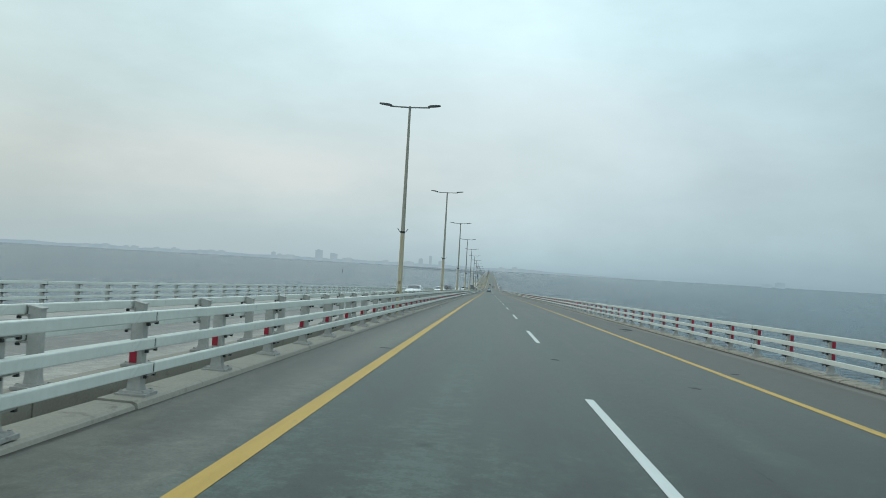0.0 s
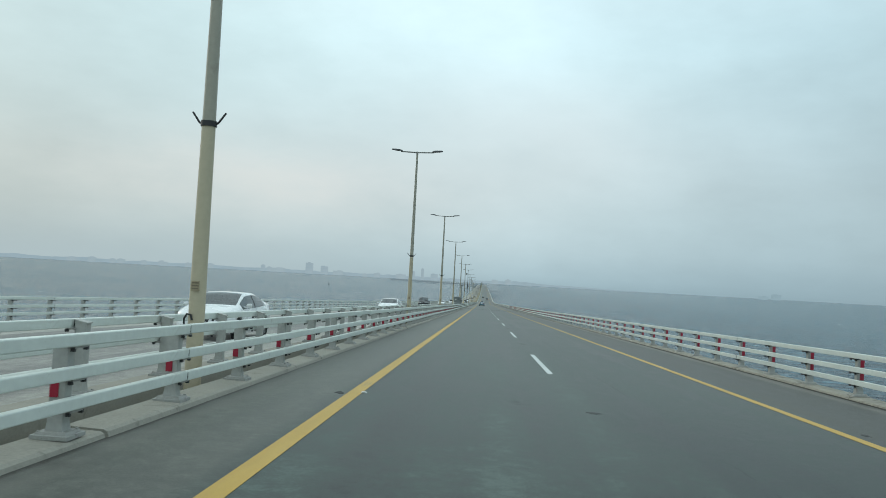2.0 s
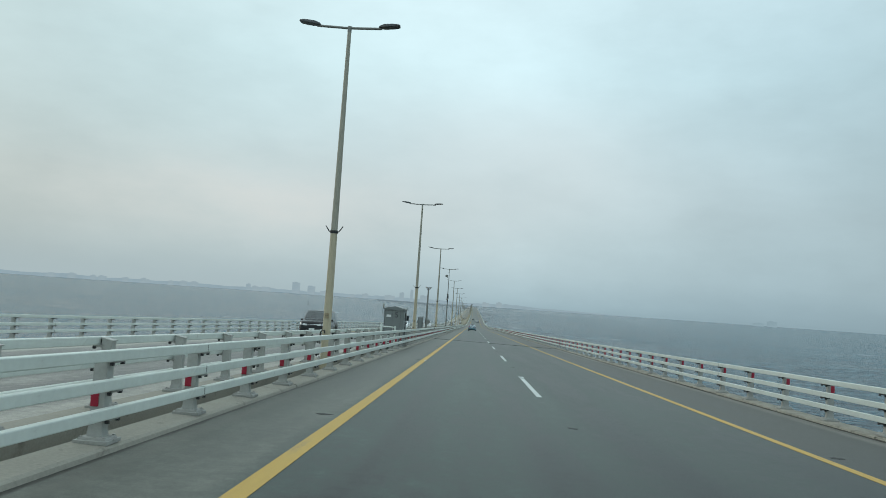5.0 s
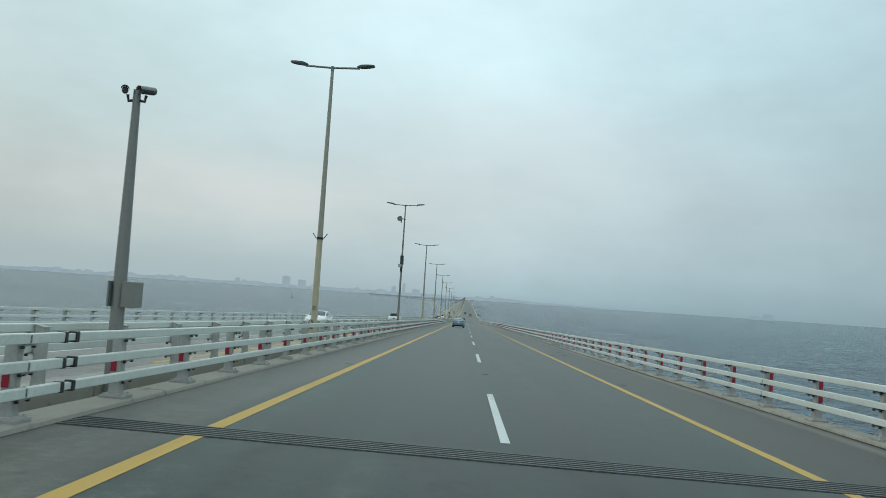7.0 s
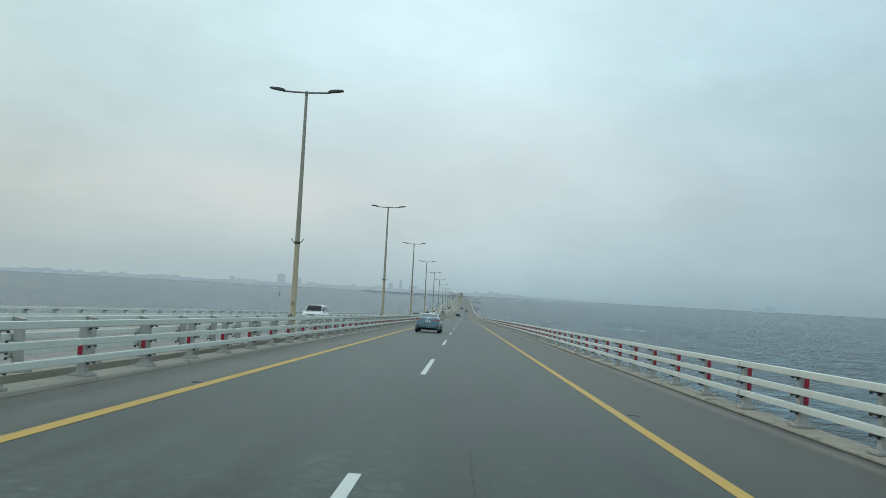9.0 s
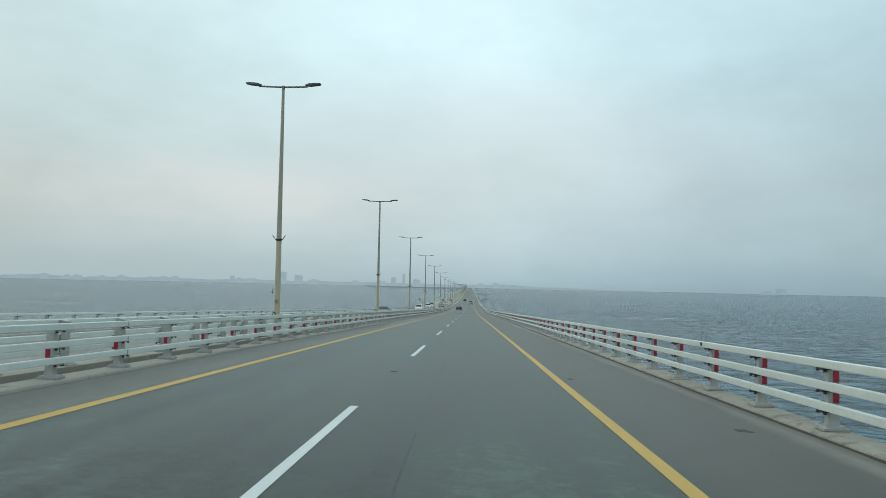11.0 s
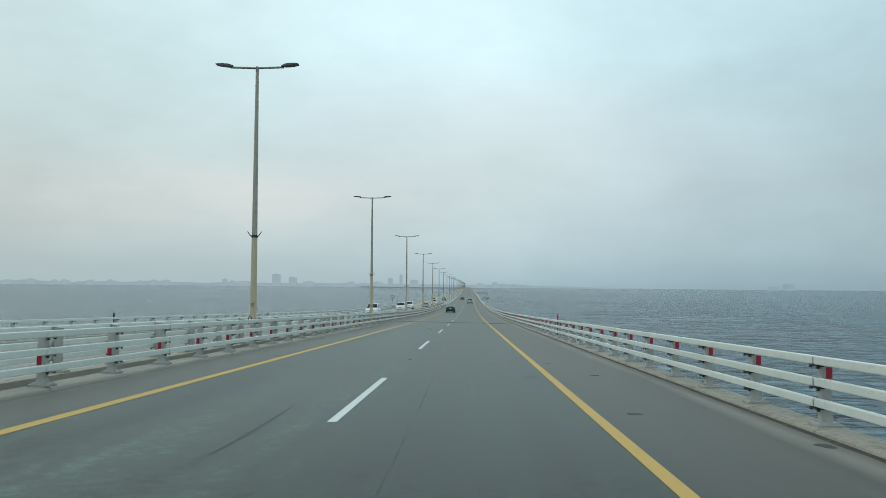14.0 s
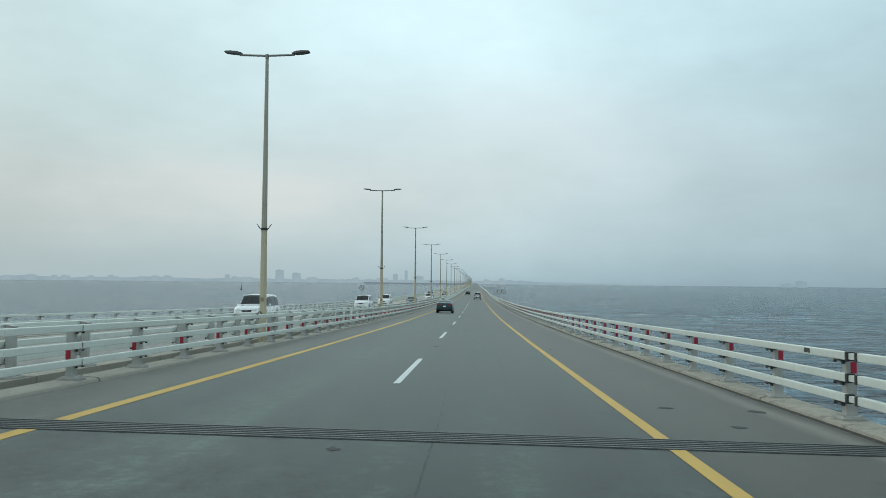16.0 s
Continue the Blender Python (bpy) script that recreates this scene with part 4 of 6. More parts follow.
def wheel_parts(parent, x, y, r, s):
    """A tyre and an alloy rim with seven spokes, lying across the car."""
    bm = bmesh.new()
    prof = [(-0.10, r * 0.66), (-0.105, r * 0.80), (-0.095, r * 0.95), (-0.07, r), (0.07, r), (0.095, r * 0.95), (0.105, r * 0.80), (0.10, r * 0.66)]
    n = 28
    rings = [[bm.verts.new((w, q * math.sin(a), q * math.cos(a))) for w, q in prof] for a in (2 * math.pi * k / n for k in range(n))]
    for k in range(n):
        a, b = rings[k], rings[(k + 1) % n]
        for j in range(len(prof) - 1):
            bm.faces.new((a[j], a[j + 1], b[j + 1], b[j]))
    wheel = part("tyre", bm, M_TYRE, parent, smooth=True)
    wheel.location = (x, y, r)
    bm = bmesh.new()
    tube(bm, [(-0.02, 0, 0), (0.02 * s, 0, 0)], r * 0.66, 24, mat=1)
    q = r * 0.655
    ring = [[bm.verts.new((w * s, q2 * math.sin(a), q2 * math.cos(a))) for w, q2 in ((0.03, q), (0.085, q), (0.09, q * 0.92), (0.05, q * 0.90))] for a in (2 * math.pi * k / 28 for k in range(28))]
    for k in range(28):
        a, b = ring[k], ring[(k + 1) % 28]
        for j in range(3):
            bm.faces.new((a[j], a[j + 1], b[j + 1], b[j]))
    for k in range(7):
        t = Matrix.Rotation(2 * math.pi * k / 7, 3, "X")
        box(bm, t @ Vector((0.062 * s, 0, q * 0.5)), (0.03, q * 0.20, q * 0.92), 0.006, top=(1, 1.5), turn=t)
    tube(bm, [(0.03 * s, 0, 0), (0.085 * s, 0, 0)], q * 0.26, 16)
    rim = part("rim", bm, [M_ALLOY, M_TRIM], wheel, "alloy rim", smooth=True)
    return wheel


def build_car(name, spec, paint, label, category, glass=None, detail=True, rack=False):
    """A car as a shell lofted over its length, with windows let in. Looks along +y; origin on the road under the rear axle."""
    glass = glass or M_GLASS
    thing = empty(name, Matrix(), label, category)
    L, base = spec["length"], spec["axles"][0]
    top, belt, width, roof, low = (curve(spec[k]) for k in ("top", "belt", "width", "roof", "low"))
    marks = {0.0, L}
    marks |= {L * k / 44 for k in range(45)}
    marks |= {0.02, 0.05, 0.09, 0.13, L - 0.03, L - 0.07}
    for a in spec["axles"]:
        marks |= {a + spec["arch"] * v for v in (-1.001, -0.985, -0.95, -0.88, -0.75, -0.55, -0.3, 0, 0.3, 0.55, 0.75, 0.88, 0.95, 0.985, 1.001)}
    for key in ("rear_glass", "windshield", "side"):
        marks |= set(spec[key])
    for p in spec["pillars"]:
        marks |= set(p)
    if spec["quarter"]:
        marks |= set(spec["quarter"])
    xs = sorted(marks)
    xs = [x for i, x in enumerate(xs) if i == 0 or x - xs[i - 1] > 0.006]
    r = spec["wheel"]
    grid = []
    for x in xs:
        zl = low(x)
        for a in spec["axles"]:
            d = abs(x - a)
            if d < spec["arch"]:
                zl = max(zl, r + math.sqrt(spec["arch"] ** 2 - d * d))
        zt, zb, w = top(x), belt(x), width(x)
        zb = max(min(zb, zt - 0.012), zl + 0.07)
        zt = max(zt, zb + 0.012)
        wr = min(roof(x), 0.94 * w)
        h = zb - zl
        sect = [(0, zl), (0.80 * w, zl), (0.965 * w, zl + 0.02), (0.99 * w, zl + 0.10 * h), (1.0 * w, zl + 0.45 * h), (0.995 * w, zl + 0.74 * h), (0.975 * w, zl + 0.80 * h), (0.955 * w, zb)]
        wb = 0.955 * w
        for f, g in ((0.25, 0.40), (0.58, 0.81), (0.86, 0.970)):
            sect.append((wb + (wr - wb) * f, zb + (zt - zb) * g))
        sect += [(wr * 0.80, zt - 0.002), (wr * 0.4, zt + 0.010), (0, zt + 0.014)]
        grid.append(sect)
    ROWS_N = len(grid[0])
    shells, verts = {}, {}

    def vert(kind, i, j, s):
        if kind not in shells:
            shells[kind], verts[kind] = bmesh.new(), {}
        key = (i, j, s if grid[i][j][0] > 0 else 1)
        if key not in verts[kind]:
            w, z = grid[i][j]
            verts[kind][key] = shells[kind].verts.new((w * key[2], xs[i] - base, z))
        return verts[kind][key]

    def inside(x, span):
        return span[0] - 1e-4 <= x <= span[1] + 1e-4

    for i in range(len(xs) - 1):
        mid = (xs[i] + xs[i + 1]) / 2
        for j in range(ROWS_N - 1):
            kind = "body"
            if j in (7, 8) and inside(mid, spec["side"]):
                kind = "side_window"
                if any(inside(mid, p) for p in spec["pillars"]):
                    kind = "pillar"
            if j >= 10 and inside(mid, spec["rear_glass"]):
                kind = "rear_window"
            if j >= 10 and inside(mid, spec["windshield"]):
                kind = "windscreen"
            whole = kind
            for s in (1, -1):
                if whole in ("side_window", "pillar"):
                    kind = (whole, s, sum(mid > p[0] for p in spec["pillars"]) + sum(mid > p[1] for p in spec["pillars"]))
                q = [vert(kind, i, j, s), vert(kind, i + 1, j, s), vert(kind, i + 1, j + 1, s), vert(kind, i, j + 1, s)]
                q = list(dict.fromkeys(q))
                if len(q) > 2:
                    try:
                        shells[kind].faces.new(q if s > 0 else q[::-1])
                    except ValueError:
                        pass
    for end in (0, len(xs) - 1):
        ring = [vert("body", end, j, 1) for j in range(ROWS_N)] + [vert("body", end, j, -1) for j in range(ROWS_N - 2, 0, -1)]
        shells["body"].faces.new(list(dict.fromkeys(ring)))
    full = bmesh.new()
    for kind in shells:
        shells[kind].verts.ensure_lookup_table()
        made = {v: full.verts.new(v.co) for v in shells[kind].verts}
        for f in shells[kind].faces:
            full.faces.new([made[v] for v in f.verts])
    full.normal_update()
    tree = BVHTree.FromBMesh(full)
    full.free()
    looks = {"body": ("body", paint), "pillar": ("pillar_trim", M_TRIM), "side_window": ("side_window", glass),
             "rear_window": ("rear_window", glass), "windscreen": ("windscreen", glass)}
    for key in shells:
        kind = key if isinstance(key, str) else key[0]
        pname, mat = looks[kind]
        ob = part(pname, shells[key], mat, thing, smooth=True)
        if kind.endswith("window") or kind == "windscreen":
            ob.visible_shadow = False

    def lay(pname, rows, mat, way, proud=0.004, parent=None, plabel=""):
        """A thin panel laid on the shell: rows of points cast along way."""
        bm = bmesh.new()
        way = Vector(way).normalized()
        grids = []
        for row in rows:
            line = []
            for p in row:
                p = Vector((p[0], p[1] - base, p[2]))
                hit = tree.ray_cast(p - way * 2.0, way)
                co = hit[0] if hit[0] is not None else p
                nrm = hit[1] if hit[0] is not None else -way
                if nrm.dot(way) > 0:
                    nrm = -nrm
                line.append(bm.verts.new(co + nrm * proud))
            grids.append(line)
        for a, b in zip(grids, grids[1:]):
            for k in range(len(a) - 1):
                bm.faces.new((a[k], a[k + 1], b[k + 1], b[k]))
        geom = bmesh.ops.extrude_face_region(bm, geom=bm.faces[:])
        bmesh.ops.translate(bm, verts=[g for g in geom["geom"] if isinstance(g, bmesh.types.BMVert)], vec=way * (proud + 0.004))
        return part(pname, bm, mat, parent or thing, plabel, smooth=True)

    def blend_rows(a, b, n, m):
        """n points along, m rows between two polylines of equal count."""
        def sample(line, t):
            t *= len(line) - 1
            i = min(int(t), len(line) - 2)
            return Vector(line[i]).lerp(Vector(line[i + 1]), t - i)
        return [[sample(a, k / (n - 1)).lerp(sample(b, k / (n - 1)), j / (m - 1)) for k in range(n)] for j in range(m)]

    W = width(L / 2)
    for a in spec["axles"]:
        for s in (1, -1):
            wheel_parts(thing, s * spec["track"], a - base, r, s)
    bm = bmesh.new()
    box(bm, (0, L / 2 - base, 0.42 if r < 0.35 else 0.58), (1.15, L - 0.5, 0.42), 0.02)
    part("underbody", bm, M_TRIM, thing)
    # inside: floor, dashboard, seats
    zs = spec["sill"] + 0.10
    bm = bmesh.new()
    box(bm, (0, (spec["side"][0] + spec["side"][1]) / 2 - base, zs), (1.5, spec["side"][1] - spec["side"][0], 0.1), 0.01)
    box(bm, (0, spec["windshield"][1] - 0.38 - base, belt(3.1) - 0.10), (1.42, 0.5, 0.24), 0.04)
    part("dashboard", bm, M_TRIM, thing)
    ybase = spec["windshield"][0] - base
    for k, (dx, dy, w) in enumerate(((-0.36, -0.55, 0.50), (0.36, -0.55, 0.50), (0, -1.20, 1.24))):
        bm = bmesh.new()
        box(bm, (dx, ybase + dy + 0.2, zs + 0.2), (w, 0.5, 0.22), 0.05)
        box(bm, (dx, ybase + dy - 0.08, zs + 0.52), (w, 0.14, 0.58), 0.05, top=(0.86, 0.8), turn=Matrix.Rotation(radians(12), 3, "X"))
        for hx in ((dx,) if k < 2 else (-0.38, 0.38)):
            box(bm, (hx, ybase + dy - 0.14, zs + (0.90 if k < 2 else 0.80)), (0.26, 0.10, 0.17), 0.035)
        part("seat", bm, M_SEAT, thing)
    # mirrors
    ym = spec["windshield"][1] - 0.42
    for s in (1, -1):
        bm = bmesh.new()
        zz = belt(ym) + 0.10
        box(bm, (s * (W + 0.065), ym - base, zz), (0.175, 0.10, 0.13), 0.045)
        box(bm, (s * (W - 0.02), ym - base + 0.03, zz - 0.05), (0.14, 0.05, 0.05), 0.012)
        mirror = part("mirror", bm, paint if paint is not M_BLUECAR else M_TRIM, thing, smooth=True)
        bm = bmesh.new()
        box(bm, (s * (W + 0.065), ym - base - 0.052, zz), (0.14, 0.008, 0.092), 0.003)
        part("mirror_glass", bm, M_CHROME, mirror)
    # front: lamps, grille, plate; rear: lamps, plate
    zf = belt(L - 0.2)
    wf = width(L - 0.15)
    for s in (1, -1):
        a = [(s * (wf * 0.42), L, zf - 0.01), (s * wf * 0.80, L - 0.12, zf + 0.05), (s * wf * 1.06, L - 0.35, zf + 0.09)]
        b = [(s * (wf * 0.42), L, zf - 0.10), (s * wf * 0.80, L - 0.12, zf - 0.11), (s * wf * 1.06, L - 0.35, zf + 0.0)]
        lay("headlight", blend_rows(a, b, 9, 4), M_CLEAR, (-0.55 * s, -1, 0))
    a, b = [(-wf * 0.40, L, zf - 0.03), (wf * 0.40, L, zf - 0.03)], [(-wf * 0.34, L, zf - 0.15), (wf * 0.34, L, zf - 0.15)]
    grille = lay("grille", blend_rows(a, b, 7, 3), M_TRIM, (0, -1, 0))
    lay("grille_bar", blend_rows([(-wf * 0.38, L, zf - 0.02), (wf * 0.38, L, zf - 0.02)], [(-wf * 0.38, L, zf - 0.04), (wf * 0.38, L, zf - 0.04)], 7, 2), M_CHROME, (0, -1, 0), 0.012, grille)
    zi = low(L - 0.1)
    a, b = [(-wf * 0.62, L, zi + 0.20), (wf * 0.62, L, zi + 0.20)], [(-wf * 0.55, L, zi + 0.08), (wf * 0.55, L, zi + 0.08)]
    lay("air_intake", blend_rows(a, b, 7, 3), M_TRIM, (0, -1, 0))
    lay("front_plate", blend_rows([(-0.18, L, zi + 0.30), (0.18, L, zi + 0.30)], [(-0.18, L, zi + 0.19), (0.18, L, zi + 0.19)], 3, 2), M_PLATE, (0, -1, 0), 0.015)
    return thing, lay, blend_rows, dict(top=top, belt=belt, width=width, L=L, base=base)


def rear_simple(lay, blend_rows, c, tall=False):
    """Tail lamps, plate and bumper of a plainer car."""
    zb = c["belt"](0.2)
    wr = c["width"](0.08)
    for s in (1, -1):
        if tall:
            a = [(s * wr * 0.72, 0, zb + 0.12), (s * wr * 1.0, 0.1, zb + 0.12)]
            b = [(s * wr * 0.72, 0, zb - 0.22), (s * wr * 1.0, 0.1, zb - 0.22)]
        else:
            a = [(s * wr * 0.55, 0, zb - 0.02), (s * wr * 0.95, 0.1, zb - 0.01), (s * wr * 1.08, 0.25, zb - 0.04)]
            b = [(s * wr * 0.55, 0, zb - 0.13), (s * wr * 0.95, 0.1, zb - 0.15), (s * wr * 1.08, 0.25, zb - 0.10)]
        lay("tail_lamp", blend_rows(a, b, 7, 4), M_TAIL, (-0.4 * s, 1, 0))
    lay("rear_plate", blend_rows([(-0.17, 0, zb - 0.20), (0.17, 0, zb - 0.20)], [(-0.17, 0, zb - 0.32), (0.17, 0, zb - 0.32)], 3, 2), M_PLATE, (0, 1, 0), 0.008)
    lay("rear_bumper_trim", blend_rows([(-wr * 0.85, 0, zb - 0.52), (wr * 0.85, 0, zb - 0.52)], [(-wr * 0.8, 0, zb - 0.62), (wr * 0.8, 0, zb - 0.62)], 7, 2), M_TRIM, (0, 1, 0))


def blue_sedan():
    thing, lay, rows, c = build_car("sedan", SEDAN, M_BLUECAR, "blue-grey metallic four-door sedan on the asphalt", "car")
    # tail lamps wrap round the corners: red with a clear lower band
    for s in (1, -1):
        a = [(s * 0.36, 0.0, 0.93), (s * 0.55, 0.02, 0.965), (s * 0.74, 0.12, 0.99), (s * 0.84, 0.40, 1.00), (s * 0.87, 0.58, 0.955)]
        b = [(s * 0.36, 0.0, 0.915), (s * 0.50, 0.02, 0.855), (s * 0.74, 0.12, 0.85), (s * 0.84, 0.34, 0.87), (s * 0.87, 0.56, 0.945)]
        lamp = lay("tail_lamp", rows(a, b, 15, 6), M_TAIL, (-0.75 * s, 1, 0), 0.013)
        a = [(s * 0.43, 0.0, 0.905), (s * 0.58, 0.03, 0.902), (s * 0.71, 0.10, 0.898)]
        b = [(s * 0.49, 0.0, 0.868), (s * 0.58, 0.03, 0.858), (s * 0.69, 0.10, 0.858)]
        lay("clear_band", rows(a, b, 7, 3), M_BAND, (-0.75 * s, 1, 0), 0.018, lamp, "pale reversing lens")
        a, b = [(s * 0.46, 0, 0.482), (s * 0.73, 0.06, 0.490)], [(s * 0.48, 0, 0.458), (s * 0.73, 0.06, 0.462)]
        lay("bumper_reflector", rows(a, b, 6, 2), M_TAIL, (-0.3 * s, 1, 0), 0.006)
        # door seams, handles, window line, sill line
        for x0, x1, x2, x3 in ((1.04, 1.14, 1.36, 1.46), (2.06, 2.02, 2.06, 2.12), (3.22, 3.16, 3.16, 3.20)):
            zt = c["belt"](x0) - 0.01
            line = [(s, x0, zt), (s, x1, 0.74), (s, x2, 0.50), (s, x3, 0.27)]
            other = [(p[0], p[1] + 0.006, p[2]) for p in line]
            lay("door_seam", [[Vector(p) for p in line], [Vector(p) for p in other]], M_TRIM, (-s, 0, 0), 0.0025)
        for x0 in (1.16, 2.20):
            a = [(s, x0, 0.868), (s, x0 + 0.10, 0.884), (s, x0 + 0.22, 0.870)]
            b = [(s, x0, 0.846), (s, x0 + 0.10, 0.838), (s, x0 + 0.22, 0.850)]
            lay("door_handle", rows(a, b, 9, 4), M_CHROME, (-s, 0, 0), 0.026, None, "chrome door handle")
        # rounded side windows: a painted surround with a thin black rubber line on the inside of its arch
        share = curve(((0.90, 0.04), (0.96, 0.24), (1.08, 0.46), (1.26, 0.63), (1.55, 0.745), (1.95, 0.785), (2.35, 0.785), (2.70, 0.75), (3.00, 0.68), (3.18, 0.55), (3.30, 0.20)))
        pts = [0.905 + (3.30 - 0.905) * k / 32 for k in range(33)]
        zs = [(c["belt"](x), c["top"](x) - c["belt"](x)) for x in pts]
        lay("window_surround", [[(s, x, b + h * max(0.835, share(x) + 0.02)) for x, (b, h) in zip(pts, zs)], [(s, x, b + h * (share(x) * 0.5 + 0.42)) for x, (b, h) in zip(pts, zs)],
                                [(s, x, b + h * share(x)) for x, (b, h) in zip(pts, zs)]], M_BLUECAR, (-s, 0, 0), 0.004)
        lay("window_seal", [[(s, x, b + h * share(x) + 0.006) for x, (b, h) in zip(pts, zs)], [(s, x, b + h * share(x) - 0.010) for x, (b, h) in zip(pts, zs)]], M_TRIM, (-s, 0, 0), 0.007)
        lay("window_seal", [[(s, x, b + 0.012) for x, (b, h) in zip(pts, zs)], [(s, x, b - 0.006) for x, (b, h) in zip(pts, zs)]], M_TRIM, (-s, 0, 0), 0.006)
        for xa, xb, lo, hi in ((1.205, 1.17, 0.03, 0.50), (2.075, 1.955, 0.03, 0.77)):
            ends = [(s, xa, c["belt"](xa) + lo * (c["top"](xa) - c["belt"](xa))), (s, xb, c["belt"](xb) + hi * (c["top"](xb) - c["belt"](xb)))]
            strip = [Vector(ends[0]).lerp(Vector(ends[1]), k / 6) for k in range(7)]
            lay("pillar_strip", [strip, [p + Vector((0, 0.030, 0)) for p in strip]], M_BLUECAR, (-s, 0, 0), 0.008, None, "painted strip between the door windows")
        lay("sill_trim", [[(s, x, 0.285) for x in (1.35, 2.0, 2.6, 3.25)], [(s, x, 0.270) for x in (1.35, 2.0, 2.6, 3.25)]], M_TRIM, (-s, 0, 0), 0.002)
    lay("trunk_seam", rows([(-0.40, 0, 0.925), (0, 0, 0.93), (0.40, 0, 0.925)], [(-0.40, 0, 0.912), (0, 0, 0.917), (0.40, 0, 0.912)], 9, 2), M_TRIM, (0, 1, 0), 0.003)
    for s in (1, -1):
        line = [(s * 0.565, 0, 0.86), (s * 0.556, 0, 0.80), (s * 0.53, 0, 0.745), (s * 0.48, 0, 0.70), (s * 0.40, 0, 0.668), (s * 0.25, 0, 0.652), (0, 0, 0.645)]
        other = [(p[0] * 0.99, p[1], p[2] + 0.007) for p in line]
        lay("trunk_seam", [[Vector(p) for p in line], [Vector(p) for p in other]], M_TRIM, (0, 1, 0), 0.003)
    for ya, yb, wa, wb in ((0.466, 0.488, 0.655, 0.655), (1.082, 1.104, 0.605, 0.605)):
        lay("glass_seal", rows([(-wa, ya, 2), (wa, ya, 2)], [(-wb, yb, 2), (wb, yb, 2)], 13, 3), M_TRIM, (0, 0, -1), 0.003)
    for s in (1, -1):
        lay("glass_seal", rows([(s * 0.664, 0.47, 2), (s * 0.618, 1.10, 2)], [(s * 0.643, 0.47, 2), (s * 0.598, 1.10, 2)], 9, 2), M_TRIM, (0, 0, -1), 0.003)
    plate = lay("rear_plate", rows([(-0.165, 0, 0.895), (0.165, 0, 0.895)], [(-0.165, 0, 0.745), (0.165, 0, 0.745)], 5, 3), M_PLATE, (0, 1, 0), 0.010)
    for x0, x1, z0, z1 in ((-0.13, -0.02, 0.875, 0.838), (0.02, 0.11, 0.875, 0.838), (-0.135, -0.01, 0.808, 0.765), (0.025, 0.12, 0.808, 0.768)):
        n = 4 if x1 - x0 > 0.1 else 3
        for k in range(n):
            w = (x1 - x0) / n
            lay("plate_bar", rows([(x0 + k * w, 0, z0), (x0 + (k + 0.6) * w, 0, z0)], [(x0 + k * w, 0, z1), (x0 + (k + 0.6) * w, 0, z1)], 2, 2), M_TRIM, (0, 1, 0), 0.013, plate)
    for x0, x1, z0, z1 in ((-0.160, 0.160, 0.824, 0.819), (0.000, 0.006, 0.888, 0.752), (0.126, 0.130, 0.888, 0.752)):
        lay("plate_line", rows([(x0, 0, z0), (x1, 0, z0)], [(x0, 0, z1), (x1, 0, z1)], 3, 2), M_TRIM, (0, 1, 0), 0.012, plate)
    ring = [(0.075 * math.cos(a), 0, 0.985 + 0.038 * math.sin(a)) for a in (math.pi * k / 10 for k in range(11))]
    lower = [(p[0], 0, 2 * 0.985 - p[2]) for p in ring]
    badge = lay("badge", [ring, lower], M_CHROME, (0, 1, 0), 0.008, None, "oval chrome badge")
    ring = [(0.060 * math.cos(a), 0, 0.985 + 0.027 * math.sin(a)) for a in (math.pi * k / 10 for k in range(11))]
    lay("badge_field", [ring, [(p[0], 0, 2 * 0.985 - p[2]) for p in ring]], M_TRIM, (0, 1, 0), 0.010, badge)
    lay("badge_bar", rows([(-0.022, 0, 1.006), (0.030, 0, 1.006)], [(-0.030, 0, 0.964), (0.022, 0, 0.964)], 3, 3), M_CHROME, (0, 1, 0), 0.012, badge)
    for k in range(7):
        lay("name_bar", rows([(-0.62 + k * 0.03, 0, 0.955), (-0.602 + k * 0.03, 0, 0.955)], [(-0.62 + k * 0.03, 0, 0.938), (-0.602 + k * 0.03, 0, 0.938)], 2, 2), M_CHROME, (0, 1, 0), 0.008)
    a = [(-0.60, 0.05, 0.275), (-0.52, 0.02, 0.335), (-0.4, 0, 0.365), (0.4, 0, 0.365), (0.52, 0.02, 0.335), (0.60, 0.05, 0.275)]
    b = [(-0.59, 0.08, 0.255), (-0.52, 0.06, 0.255), (-0.4, 0.06, 0.255), (0.4, 0.06, 0.255), (0.52, 0.06, 0.255), (0.59, 0.08, 0.255)]
    lay("bumper_skirt", rows(a, b, 15, 5), M_TRIM, (0, 1, 0), 0.006, None, "black plastic lower bumper")
    return thing


def drive(thing, x, y, towards=False, turn=0.0):
    """Stands a car on the road, its rear axle at y."""
    thing.matrix_world = along(x, y, 0.0, 180 if towards else turn)
    return thing


drive(blue_sedan(), -2.54, 300.42, turn=-1.3)


def other_car(name, spec, paint, label, glass, tall=False):
    thing, lay, rows, c = build_car(name, spec, paint, label, "car", glass)
    rear_simple(lay, rows, c, tall)
    return thing


drive(other_car("sedan", SEDAN, M_WHITECAR, "white sedan with silvery windows on the opposite carriageway", M_SKYGLASS), -10.3, 48.2, True)
drive(other_car("sedan", SEDAN, M_WHITECAR, "white sedan following on the opposite carriageway", M_SKYGLASS), -10.3, 92.3, True)
drive(other_car("suv", SUV, M_BLACKCAR, "black large sport utility vehicle with chrome grille", M_SKYGLASS, True), -13.1, 170.9, True)
drive(other_car("sedan", SEDAN, M_WHITECAR, "clean white sedan on the opposite carriageway", M_SKYGLASS), -13.6, 245.8, True)
drive(other_car("suv", CROSSOVER, M_WHITECAR, "white compact crossover on the opposite carriageway", M_DARKGLASS, True), -13.7, 318.0, True)
